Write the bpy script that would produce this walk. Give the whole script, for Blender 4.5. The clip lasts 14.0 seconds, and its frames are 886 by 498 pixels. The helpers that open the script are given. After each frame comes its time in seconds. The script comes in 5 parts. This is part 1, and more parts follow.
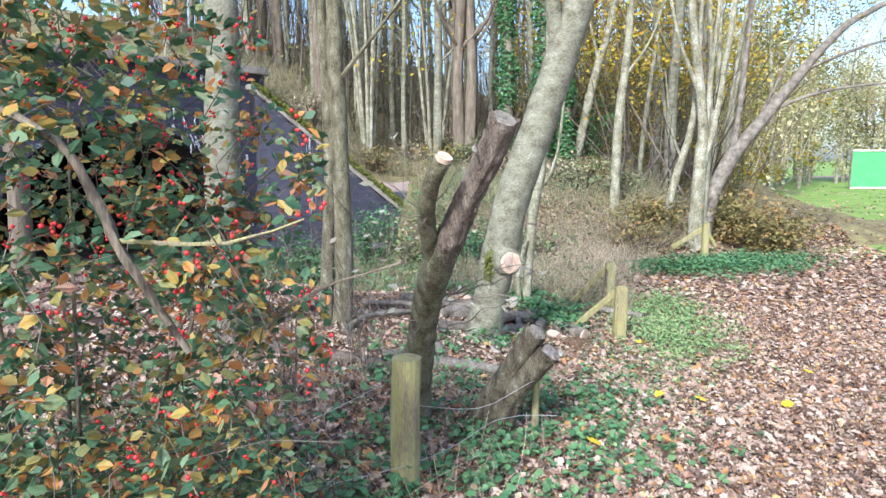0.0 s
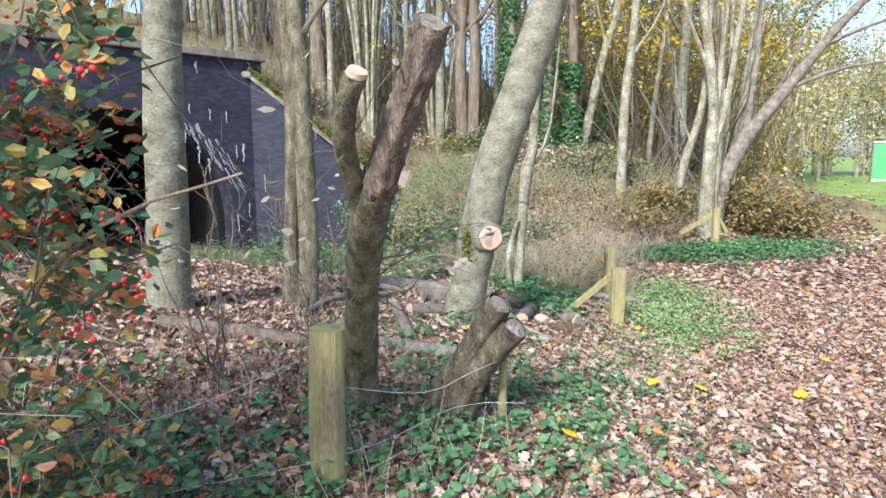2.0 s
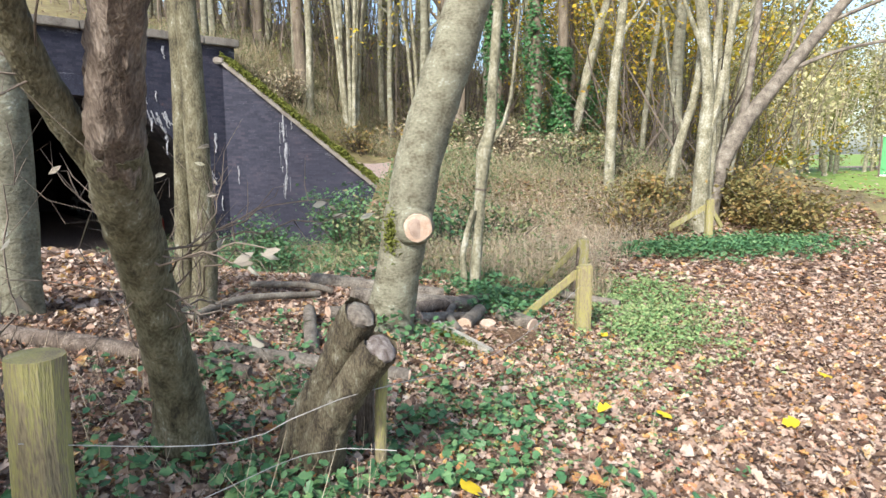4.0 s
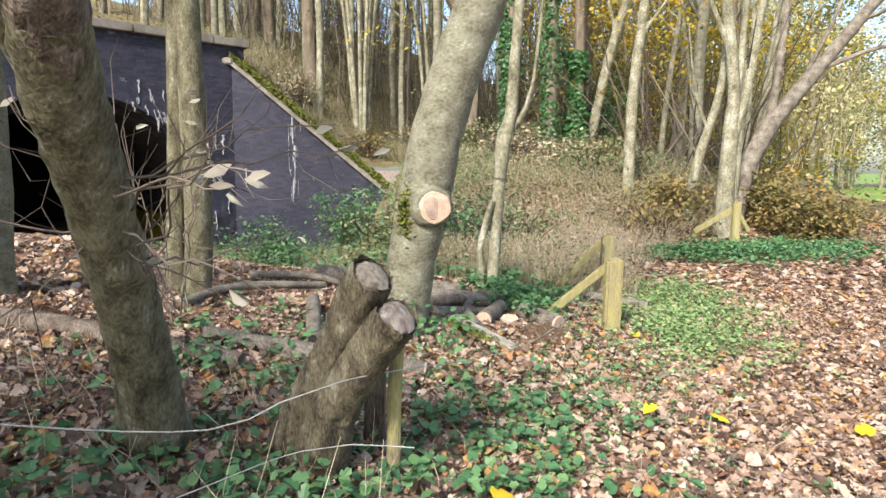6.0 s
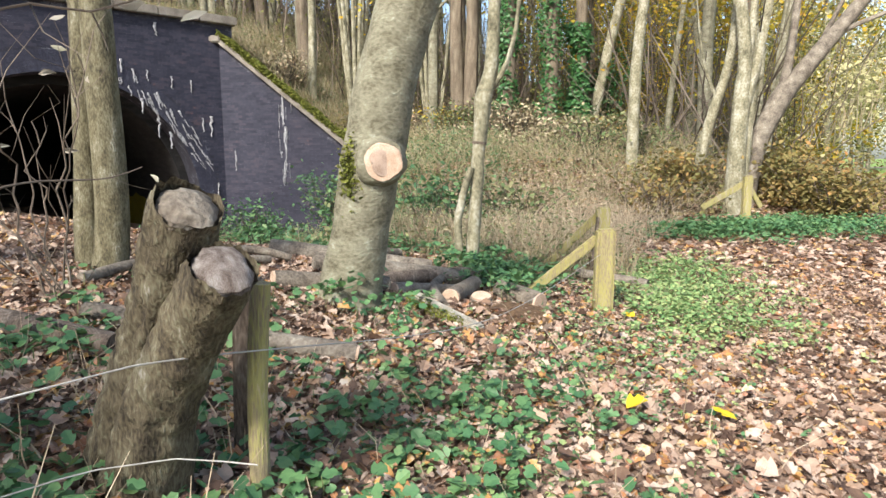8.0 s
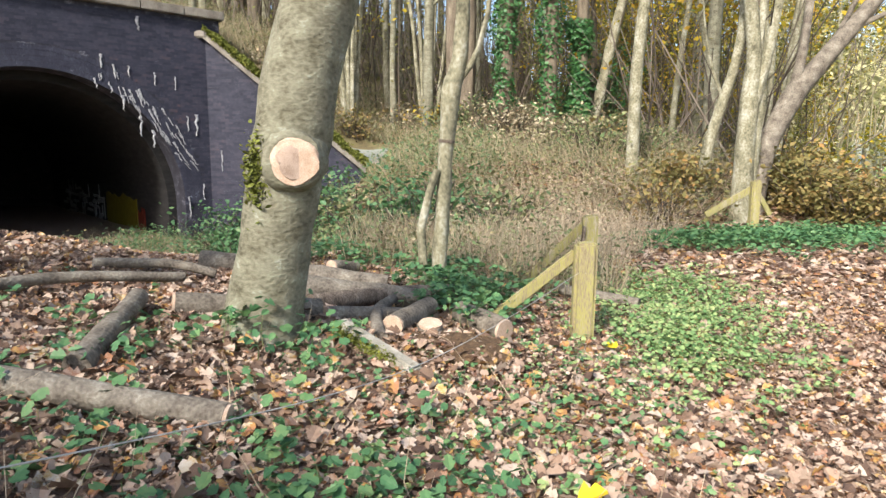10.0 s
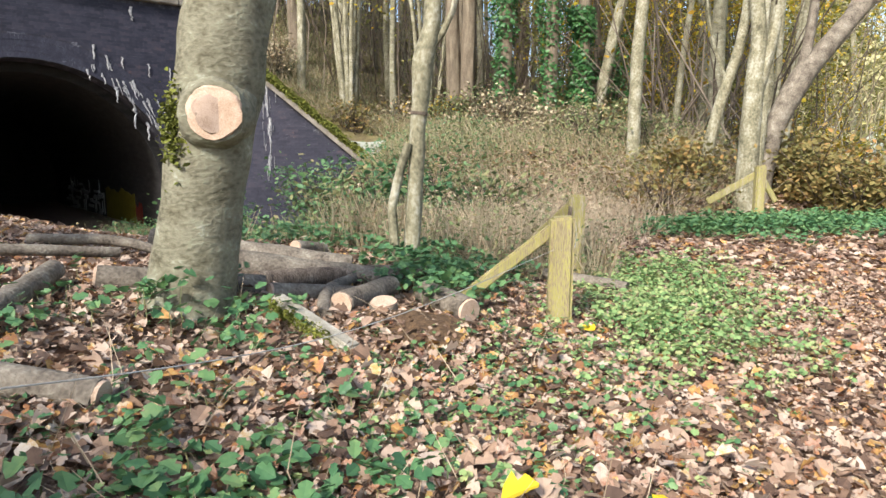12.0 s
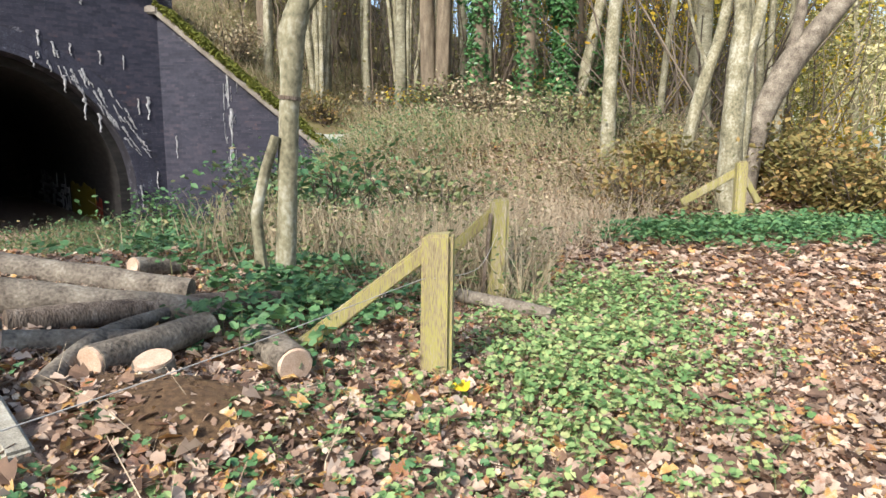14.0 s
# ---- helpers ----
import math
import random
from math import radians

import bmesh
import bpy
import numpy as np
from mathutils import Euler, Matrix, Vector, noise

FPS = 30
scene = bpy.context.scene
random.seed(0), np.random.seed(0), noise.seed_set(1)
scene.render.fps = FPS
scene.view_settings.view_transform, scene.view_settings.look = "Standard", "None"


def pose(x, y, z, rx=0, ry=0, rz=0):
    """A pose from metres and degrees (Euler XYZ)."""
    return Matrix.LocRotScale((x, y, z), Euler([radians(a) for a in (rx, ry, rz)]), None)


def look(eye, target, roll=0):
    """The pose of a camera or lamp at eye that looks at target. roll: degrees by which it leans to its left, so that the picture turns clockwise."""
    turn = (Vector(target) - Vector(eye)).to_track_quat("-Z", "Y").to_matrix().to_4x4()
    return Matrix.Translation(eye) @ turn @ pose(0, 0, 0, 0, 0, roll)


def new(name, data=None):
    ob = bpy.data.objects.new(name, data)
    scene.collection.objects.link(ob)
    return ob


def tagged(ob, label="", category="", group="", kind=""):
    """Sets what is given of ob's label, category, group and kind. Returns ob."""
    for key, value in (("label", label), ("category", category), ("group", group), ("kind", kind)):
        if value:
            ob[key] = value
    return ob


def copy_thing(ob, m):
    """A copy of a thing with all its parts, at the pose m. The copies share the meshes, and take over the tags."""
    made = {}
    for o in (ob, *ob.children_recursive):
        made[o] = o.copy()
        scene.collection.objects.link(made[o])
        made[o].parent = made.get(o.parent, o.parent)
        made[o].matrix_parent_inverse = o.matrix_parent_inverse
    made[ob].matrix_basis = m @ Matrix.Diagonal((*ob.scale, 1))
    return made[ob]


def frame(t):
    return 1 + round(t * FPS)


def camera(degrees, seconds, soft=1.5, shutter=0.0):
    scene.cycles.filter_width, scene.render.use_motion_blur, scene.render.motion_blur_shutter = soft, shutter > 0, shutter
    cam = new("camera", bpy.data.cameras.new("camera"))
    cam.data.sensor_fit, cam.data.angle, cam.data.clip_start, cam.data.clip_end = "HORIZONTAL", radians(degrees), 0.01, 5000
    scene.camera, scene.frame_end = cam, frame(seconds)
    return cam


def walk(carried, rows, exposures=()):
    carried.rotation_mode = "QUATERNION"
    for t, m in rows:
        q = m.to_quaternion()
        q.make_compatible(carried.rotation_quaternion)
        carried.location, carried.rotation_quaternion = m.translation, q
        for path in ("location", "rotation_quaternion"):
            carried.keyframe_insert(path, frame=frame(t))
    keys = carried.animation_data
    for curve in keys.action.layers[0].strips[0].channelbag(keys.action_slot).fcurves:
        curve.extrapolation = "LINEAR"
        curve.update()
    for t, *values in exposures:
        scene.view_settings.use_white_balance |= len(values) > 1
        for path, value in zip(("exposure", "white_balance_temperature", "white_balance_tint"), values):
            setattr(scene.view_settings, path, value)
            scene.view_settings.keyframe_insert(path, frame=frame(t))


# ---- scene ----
cam = camera(69.9, 14.0)
K = 1.2  # everything below is laid out in units of 1.2 m
METRES, EYE, TILT, LEAN, TURN = 5.8 * K, 1.6 * K, -8.0, 0.0, 0.0
ROWS = [
    (0.0, 0.0, 0.0, 0.0, -0.0, -0.0, -0.0),
    (0.5, 0.006, 0.0237, -0.0046, 0.62, 0.02, -0.14),
    (1.0, 0.021, 0.044, -0.018, 0.7, -0.07, -0.0),
    (1.5, 0.0399, 0.0705, -0.0224, 1.03, 0.09, 0.19),
    (2.0, 0.0609, 0.0986, -0.0363, 1.31, -0.12, 0.1),
    (2.5, 0.0912, 0.1443, -0.0477, 1.41, -0.08, 0.35),
    (3.0, 0.1377, 0.1888, -0.0431, 1.71, -0.44, 0.22),
    (5.5, 0.1711, 0.3255, -0.0648, 1.91, 0.17, -0.24),
    (6.0, 0.1488, 0.3394, -0.0778, 2.53, 0.91, -0.75),
    (6.5, 0.142, 0.3567, -0.0919, 2.73, 0.71, -0.55),
    (7.0, 0.1588, 0.3717, -0.0906, 2.97, 0.49, -0.54),
    (7.5, 0.1644, 0.413, -0.0932, 3.14, 0.1, -0.48),
    (8.0, 0.1978, 0.4527, -0.1003, 3.43, -0.03, -0.29),
    (8.5, 0.2214, 0.4995, -0.0919, 3.57, -0.06, -0.17),
    (11.0, 0.2709, 0.5864, -0.0948, 4.39, 0.24, -1.11),
    (11.5, 0.2853, 0.6005, -0.1079, 4.5, 0.19, -0.93),
    (12.0, 0.2923, 0.6303, -0.1084, 5.06, 0.1, -0.69),
    (12.5, 0.3176, 0.6621, -0.117, 5.21, -0.16, -0.71),
    (13.0, 0.3475, 0.6956, -0.1063, 5.04, -0.25, -0.54),
    (13.5, 0.3819, 0.7514, -0.0939, 5.61, -0.52, -0.8),
    (14.0, 0.4001, 0.7921, -0.0813, 5.35, -0.54, -0.83),
]
walk(cam, [(t, pose(0, 0, EYE, TILT, LEAN, TURN) @ pose(METRES * x, METRES * y, METRES * z, 90 + pitch, roll, yaw)) for t, x, y, z, yaw, pitch, roll in ROWS],
     exposures=[(0.0, 1.18, 5500, 10), (3.0, 1.12, 5950, 10), (6.0, 1.12, 6500, 10), (11.0, 1.08, 6550, 10), (14.0, 1.02, 6550, 10)])

# ---- world, sun ----
world = bpy.data.worlds.new("world")
scene.world = world
world.use_nodes = True
SUN_TO = Vector((-0.35, -0.78, 0.68)).normalized()
wn = world.node_tree.nodes
sky = wn.new("ShaderNodeTexSky")
sky.sky_type, sky.sun_disc = "NISHITA", False
sky.sun_elevation = math.asin(SUN_TO.z)
sky.sun_rotation = math.atan2(SUN_TO.x, SUN_TO.y)
sky.dust_density, sky.air_density = 2.2, 1.0
world.node_tree.links.new(sky.outputs[0], wn["Background"].inputs[0])
wn["Background"].inputs[1].default_value = 0.15
sun = new("sun", bpy.data.lights.new("sun", "SUN"))
sun.data.energy, sun.data.angle, sun.data.color = 3.7, radians(9), (1.0, 0.96, 0.90)
sun.matrix_world = look(SUN_TO * 40, (0, 0, 0))


# ---- materials ----
def material(name, colours, scale=6.0, rough=0.85, bump=0.3, island=0.0, obj_random=0.0, stretch=(1, 1, 1), positions=None, spec=0.3, translucent=0.0, fine=14.0):
    """Noise-mixed colours at two scales with relief; island picks colours piece by piece."""
    m = bpy.data.materials.new(name)
    m.use_nodes = True
    n, l = m.node_tree.nodes, m.node_tree.links
    b = n["Principled BSDF"]
    b.inputs["Roughness"].default_value = rough
    b.inputs["Specular IOR Level"].default_value = spec
    co = n.new("ShaderNodeTexCoord")
    mp = n.new("ShaderNodeMapping")
    mp.inputs["Scale"].default_value = stretch
    l.new(co.outputs["Object"], mp.inputs[0])
    big = n.new("ShaderNodeTexNoise")
    big.inputs["Scale"].default_value, big.inputs["Detail"].default_value = scale, 5
    small = n.new("ShaderNodeTexNoise")
    small.inputs["Scale"].default_value, small.inputs["Detail"].default_value = scale * fine, 4
    l.new(mp.outputs[0], big.inputs[0])
    l.new(mp.outputs[0], small.inputs[0])
    mix = n.new("ShaderNodeMix")
    mix.inputs[0].default_value = 0.45
    l.new(big.outputs[0], mix.inputs[2])
    l.new(small.outputs[0], mix.inputs[3])
    spread = n.new("ShaderNodeMapRange")
    spread.inputs[1].default_value, spread.inputs[2].default_value = 0.33, 0.68
    l.new(mix.outputs[0], spread.inputs[0])
    fac = spread.outputs[0]
    if island or obj_random:
        src = n.new("ShaderNodeNewGeometry").outputs["Random Per Island"] if island else n.new("ShaderNodeObjectInfo").outputs["Random"]
        m2 = n.new("ShaderNodeMix")
        m2.inputs[0].default_value = island or obj_random
        l.new(fac, m2.inputs[2])
        l.new(src, m2.inputs[3])
        fac = m2.outputs[0]
    ramp = n.new("ShaderNodeValToRGB")
    els = ramp.color_ramp.elements
    while len(els) < len(colours):
        els.new(0.5)
    for i, c in enumerate(colours):
        els[i].position = positions[i] if positions else i / (len(colours) - 1)
        els[i].color = (*c, 1)
    l.new(fac, ramp.inputs[0])
    l.new(ramp.outputs[0], b.inputs["Base Color"])
    if bump:
        bp = n.new("ShaderNodeBump")
        bp.inputs["Strength"].default_value, bp.inputs["Distance"].default_value = bump, 0.02
        l.new(mix.outputs[0], bp.inputs["Height"])
        l.new(bp.outputs[0], b.inputs["Normal"])
    if translucent:
        t = n.new("ShaderNodeBsdfTranslucent")
        ms = n.new("ShaderNodeMixShader")
        ms.inputs[0].default_value = translucent
        l.new(ramp.outputs[0], t.inputs[0])
        l.new(b.outputs[0], ms.inputs[1])
        l.new(t.outputs[0], ms.inputs[2])
        l.new(ms.outputs[0], n["Material Output"].inputs[0])
    return m


M_SOIL = material("soil_and_leaf_mould", [(0.10, 0.068, 0.047), (0.21, 0.14, 0.10), (0.35, 0.25, 0.185), (0.45, 0.34, 0.26)], 14, bump=0.8)
M_GRASS = material("short_grass", [(0.10, 0.17, 0.03), (0.17, 0.26, 0.05), (0.25, 0.30, 0.09)], 0.8, bump=0.5, fine=60)
M_HILL = material("hillside_soil", [(0.06, 0.05, 0.025), (0.13, 0.10, 0.05), (0.17, 0.15, 0.06), (0.27, 0.21, 0.12)], 3, bump=0.8)
M_BEECH = material("smooth_grey_bark", [(0.0681, 0.0625, 0.0383), (0.13, 0.121, 0.08), (0.177, 0.167, 0.118), (0.204, 0.203, 0.139), (0.313, 0.313, 0.264)], 6, bump=0.9, stretch=(1, 1, 1.5), fine=6, positions=[0, 0.3, 0.55, 0.75, 1])
M_MOTTLED = material("mottled_green_grey_bark", [(0.0313, 0.0265, 0.0167), (0.0836, 0.0731, 0.0418), (0.139, 0.125, 0.0731), (0.189, 0.174, 0.119), (0.321, 0.321, 0.251)], 9, bump=1.0, stretch=(1.5, 1.5, 0.7), fine=7, positions=[0, 0.3, 0.55, 0.8, 1])
M_STUMPBARK = material("old_ridged_stump_bark", [(0.018, 0.0144, 0.0102), (0.06, 0.048, 0.0312), (0.108, 0.09, 0.057), (0.15, 0.138, 0.09), (0.252, 0.234, 0.198)], 8, bump=1.0, stretch=(2, 2, 0.6), fine=8, positions=[0, 0.3, 0.55, 0.8, 1])
M_SPLINTER = material("grey_splintered_wood", [(0.08, 0.06, 0.048), (0.192, 0.152, 0.128), (0.336, 0.296, 0.264), (0.496, 0.464, 0.432)], 22, bump=1.0, stretch=(2, 2, 0.5))
M_GREYTIMBER = material("grey_weathered_timber", [(0.17, 0.15, 0.115), (0.31, 0.29, 0.235), (0.46, 0.44, 0.38)], 7, bump=0.6, stretch=(2, 2, 0.5))
M_PALE = material("pale_bark", [(0.0711, 0.066, 0.0404), (0.214, 0.198, 0.129), (0.395, 0.387, 0.315)], 5, bump=0.8, stretch=(1, 1, 0.8), fine=6)
M_DARKBARK = material("dark_rough_bark", [(0.035, 0.026, 0.02), (0.10, 0.075, 0.056), (0.17, 0.135, 0.105), (0.30, 0.25, 0.20)], 7, bump=1.0, stretch=(2.2, 2.2, 0.5), fine=8)
M_LOGBARK = material("weathered_log_bark", [(0.04, 0.034, 0.026), (0.12, 0.10, 0.078), (0.19, 0.165, 0.13), (0.30, 0.275, 0.22)], 8, bump=0.9, fine=7)
M_BROWNBARK = material("brown_bark", [(0.0576, 0.0456, 0.032), (0.144, 0.114, 0.08), (0.23, 0.198, 0.144)], 4, bump=0.6, stretch=(2, 2, 0.5))
M_CUT = material("fresh_cut_wood", [(0.30, 0.20, 0.13), (0.46, 0.33, 0.24), (0.60, 0.47, 0.37)], 12, bump=0.3)
M_HEART = material("heartwood", [(0.22, 0.15, 0.105), (0.34, 0.25, 0.19), (0.44, 0.34, 0.27)], 18, bump=0.3)
M_POST = material("mossy_timber", [(0.126, 0.0966, 0.0546), (0.244, 0.202, 0.118), (0.29, 0.27, 0.075), (0.286, 0.244, 0.151), (0.42, 0.378, 0.277)], 5, bump=0.6, stretch=(2.6, 2.6, 0.35), positions=[0, 0.3, 0.5, 0.68, 1])
M_OLDPOST = material("weathered_round_timber", [(0.10, 0.085, 0.05), (0.22, 0.18, 0.11), (0.30, 0.28, 0.10), (0.38, 0.32, 0.22)], 6, bump=0.6, stretch=(2, 2, 0.3))
M_MOSS = material("yellow_green_moss", [(0.0504, 0.0608, 0.013), (0.158, 0.175, 0.0325), (0.288, 0.289, 0.065)], 9, bump=1.0, rough=1.0)
M_MORTAR = material("sooty_mortar", [(0.0171, 0.0176, 0.0242), (0.0266, 0.0264, 0.0363), (0.0399, 0.0391, 0.0517), (0.19, 0.191, 0.22)], 3.5, bump=0.2, positions=[0, 0.4, 0.65, 0.95])
M_BRICK = material("blue_engineering_brick", [(0.0148, 0.0155, 0.0253), (0.0245, 0.0255, 0.0401), (0.035, 0.0355, 0.0528), (0.0507, 0.0437, 0.0591), (0.104, 0.0547, 0.0528)], 0.9, rough=0.75, bump=0.05, island=0.48, spec=0.3, positions=[0, 0.35, 0.6, 0.82, 1])
M_BRICKP = material("blue_engineering_brick_single", [(0.0148, 0.0155, 0.0253), (0.0245, 0.0255, 0.0401), (0.035, 0.0355, 0.0528), (0.0507, 0.0437, 0.0591), (0.104, 0.0547, 0.0528)], 0.9, rough=0.75, bump=0.05, obj_random=0.45, spec=0.3, positions=[0, 0.35, 0.65, 0.9, 1])
M_RING = material("limewashed_arch_brick", [(0.0184, 0.0196, 0.0322), (0.0322, 0.0333, 0.0506), (0.0552, 0.0568, 0.0782), (0.276, 0.294, 0.356)], 1.6, rough=0.75, bump=0.2, island=0.25, positions=[0, 0.45, 0.78, 1])
M_TUNNEL = material("near_black_tunnel_brick", [(0.008, 0.008, 0.008), (0.018, 0.017, 0.017), (0.04, 0.036, 0.034)], 2.2, bump=0.4, stretch=(1, 1, 4))
M_STONE = material("weathered_coping_stone", [(0.0936, 0.0792, 0.0648), (0.187, 0.166, 0.137), (0.274, 0.252, 0.216)], 3, bump=0.5)
M_LIME = material("white_lime_deposit", [(0.12, 0.12, 0.125), (0.34, 0.34, 0.35), (0.6, 0.6, 0.6)], 14, bump=0.4)
LITTER = [(0.0783, 0.0484, 0.0353), (0.183, 0.114, 0.0756), (0.322, 0.22, 0.155), (0.426, 0.317, 0.239), (0.487, 0.396, 0.319), (0.287, 0.123, 0.063), (0.435, 0.264, 0.0756), (0.539, 0.484, 0.403)]
LPOS = [0.12, 0.28, 0.42, 0.55, 0.68, 0.80, 0.87, 0.94]
M_LITTER = material("fallen_leaves", LITTER, 30, bump=0.25, island=0.85, positions=LPOS, translucent=0.15, rough=0.7)
M_LITTERP = material("fallen_leaf_single", LITTER, 30, bump=0.25, obj_random=0.85, positions=LPOS, translucent=0.15, rough=0.7)
M_WITHERED = material("withered_pale_leaf", [(0.216, 0.173, 0.122), (0.331, 0.295, 0.238), (0.396, 0.382, 0.317), (0.324, 0.302, 0.13)], 20, bump=0.3, obj_random=0.7, translucent=0.3)
M_YELLOWLEAF = material("bright_yellow_leaf", [(0.55, 0.38, 0.02), (0.75, 0.56, 0.03)], 20, translucent=0.2)
M_GREEN = material("nettle_and_bramble_leaf", [(0.035, 0.10, 0.045), (0.07, 0.17, 0.07), (0.12, 0.235, 0.09), (0.21, 0.29, 0.11)], 4, bump=0.2, island=0.6, translucent=0.25, rough=0.5, spec=0.4)
M_LIGHTGREEN = material("sunlit_ground_ivy", [(0.0615, 0.149, 0.0499), (0.132, 0.248, 0.0898), (0.237, 0.356, 0.14), (0.368, 0.436, 0.18), (0.316, 0.277, 0.15)], 3, bump=0.2, island=0.65, translucent=0.3, rough=0.6)
M_IVY = material("ivy_leaf", [(0.02, 0.07, 0.025), (0.045, 0.13, 0.04), (0.09, 0.20, 0.06)], 3, bump=0.2, island=0.6, translucent=0.15, rough=0.4)
M_BUSH = material("cotoneaster_leaf", [(0.046, 0.102, 0.0528), (0.0828, 0.162, 0.0792), (0.156, 0.221, 0.106), (0.386, 0.281, 0.0616), (0.478, 0.187, 0.0528), (0.405, 0.255, 0.194)], 5, bump=0.2, island=0.8, translucent=0.35, rough=0.5, positions=[0.1, 0.36, 0.56, 0.74, 0.84, 0.93])
M_BERRY = material("red_berry", [(0.45, 0.015, 0.02), (0.70, 0.04, 0.03)], 20, rough=0.3, bump=0, spec=0.5)
M_DRY = material("dry_stems", [(0.13, 0.106, 0.0676), (0.26, 0.212, 0.135), (0.4, 0.35, 0.229), (0.32, 0.191, 0.114)], 4, bump=0, island=0.8)
M_STRAW = material("pale_straw", [(0.20, 0.15, 0.10), (0.36, 0.28, 0.19), (0.50, 0.42, 0.30), (0.34, 0.20, 0.13)], 4, bump=0, island=0.8)
M_BRUSHGREEN = material("dull_green_weeds", [(0.05, 0.08, 0.035), (0.12, 0.17, 0.07), (0.23, 0.24, 0.11), (0.30, 0.21, 0.12)], 3, bump=0, island=0.7, translucent=0.2)
M_TWIG = material("grey_brown_twig", [(0.04, 0.03, 0.024), (0.12, 0.095, 0.072), (0.26, 0.21, 0.165)], 3, bump=0, island=0.7)
M_YELLOWCROWN = material("autumn_yellow_foliage", [(0.14, 0.15, 0.03), (0.30, 0.26, 0.03), (0.50, 0.38, 0.035), (0.40, 0.22, 0.03), (0.20, 0.22, 0.05)], 0.45, bump=0, island=0.55, translucent=0.35)
M_OLIVECROWN = material("olive_autumn_foliage", [(0.07, 0.085, 0.03), (0.14, 0.15, 0.05), (0.24, 0.23, 0.07), (0.20, 0.16, 0.07)], 0.45, bump=0, island=0.55, translucent=0.3)
M_TANCROWN = material("tan_drooping_foliage", [(0.22, 0.20, 0.10), (0.38, 0.35, 0.18), (0.52, 0.48, 0.27), (0.42, 0.38, 0.10)], 0.5, bump=0, island=0.6, translucent=0.3)
M_RUST = material("rusty_shrub_leaf", [(0.0896, 0.0938, 0.0366), (0.19, 0.177, 0.0627), (0.291, 0.21, 0.0784), (0.47, 0.21, 0.0731)], 1.2, bump=0, island=0.5, translucent=0.3)
M_WIRE = material("galvanised_wire", [(0.25, 0.24, 0.22), (0.45, 0.44, 0.41)], 8, rough=0.5, bump=0)
M_GOALGREEN = material("green_mesh_panel", [(0.07, 0.26, 0.10), (0.11, 0.34, 0.14)], 2, bump=0.1)
M_WHITE = material("white_paint", [(0.6, 0.6, 0.58), (0.78, 0.78, 0.76)], 3, bump=0.1)
M_GRAFY = material("yellow_spray_paint", [(0.12, 0.09, 0.003), (0.186, 0.15, 0.009)], 5, bump=0.1)
M_GRAFR = material("red_spray_paint", [(0.108, 0.0108, 0.0072), (0.162, 0.0252, 0.0108)], 5, bump=0.1)
M_GRAFW = material("pale_spray_paint", [(0.196, 0.196, 0.196), (0.35, 0.35, 0.35)], 5, bump=0.1)
M_SAWDUST = material("sawdust_and_rotting_bark", [(0.05, 0.03, 0.018), (0.14, 0.085, 0.045), (0.26, 0.16, 0.08)], 40, bump=1.0)

# ---- mesh helpers ----
rng = np.random.default_rng(5)


def ss(a, b, v):
    u = np.clip((np.asarray(v, float) - a) / (b - a), 0, 1)
    return u * u * (3 - 2 * u)


def gz(x, y):
    """Height of the ground."""
    x, y = np.asarray(x, float), np.asarray(y, float)
    near = np.clip(-0.15 * x - 0.02 * y, -0.5, 0.3)
    far = -1.25 + 0.85 * ss(-3, 1, x) + 0.15 * ss(2, 5, x)
    k = ss(0, 1, (y - 7) / (7 - 3 * ss(0.5, -1.5, x)))
    bumps = 0.02 * np.sin(2.1 * x + 0.7 * y) * np.sin(1.7 * y - 0.5 * x) + 0.012 * np.sin(5.3 * x + 1.1) * np.sin(4.7 * y)
    hollow = 0.13 * np.exp(-((x - 1.7) ** 2 + (y - 3.4) ** 2) / 0.7)
    heap = 0.1 * np.exp(-(((x - 1.38) / 0.4) ** 2 + ((y - 6.28) / 0.25) ** 2))
    return near * (1 - k) + far * k + bumps - hollow + heap


CORNER = (-5.4, 18.5)


def behind(x, y):
    """How far a place lies behind the faces of the portal and the wing wall."""
    q = (np.asarray(x) + 5.4) * -0.7071 + (np.asarray(y) - 18.5) * 0.7071
    return np.where(np.asarray(x) < -5.4 + 0 * q, q, np.minimum(np.asarray(y) - 18.5 + 0 * q, 99))


def hill(x, y):
    """Height of the wooded embankment."""
    x, y = np.asarray(x, float), np.asarray(y, float)
    c = np.minimum(3.75, 3.5 - 0.82 * (x + 5.4))
    bh = behind(x, y) - 0.4
    a = c + np.where(bh > 0, 0.33 * bh, 1.0 * bh)
    b = -0.5 + 0.36 * np.clip(y - 11.4, 0, 3.1) + 0.16 * np.clip(y - 14.5, -9, 99) - 0.6 * ss(4.5, 8.5, x) * np.clip((y - 11) / 4, 0, 2.5) - 0.5 * ss(1.5, -2.0, x)
    h = np.log(np.exp(2.2 * np.clip(a, -4, 30)) + np.exp(2.2 * np.clip(b, -4, 30))) / 2.2
    h = np.minimum(h, 6.5 + 0.1 * h)
    return h + 0.06 * np.sin(1.9 * x) * np.sin(2.3 * y + x)


def top(x, y):
    """Height of whichever lies on top, ground or embankment."""
    free = (behind(x, y) > 0.45) | (np.asarray(x) > -0.9)
    return np.where(free, np.maximum(gz(x, y), hill(x, y)), gz(x, y))


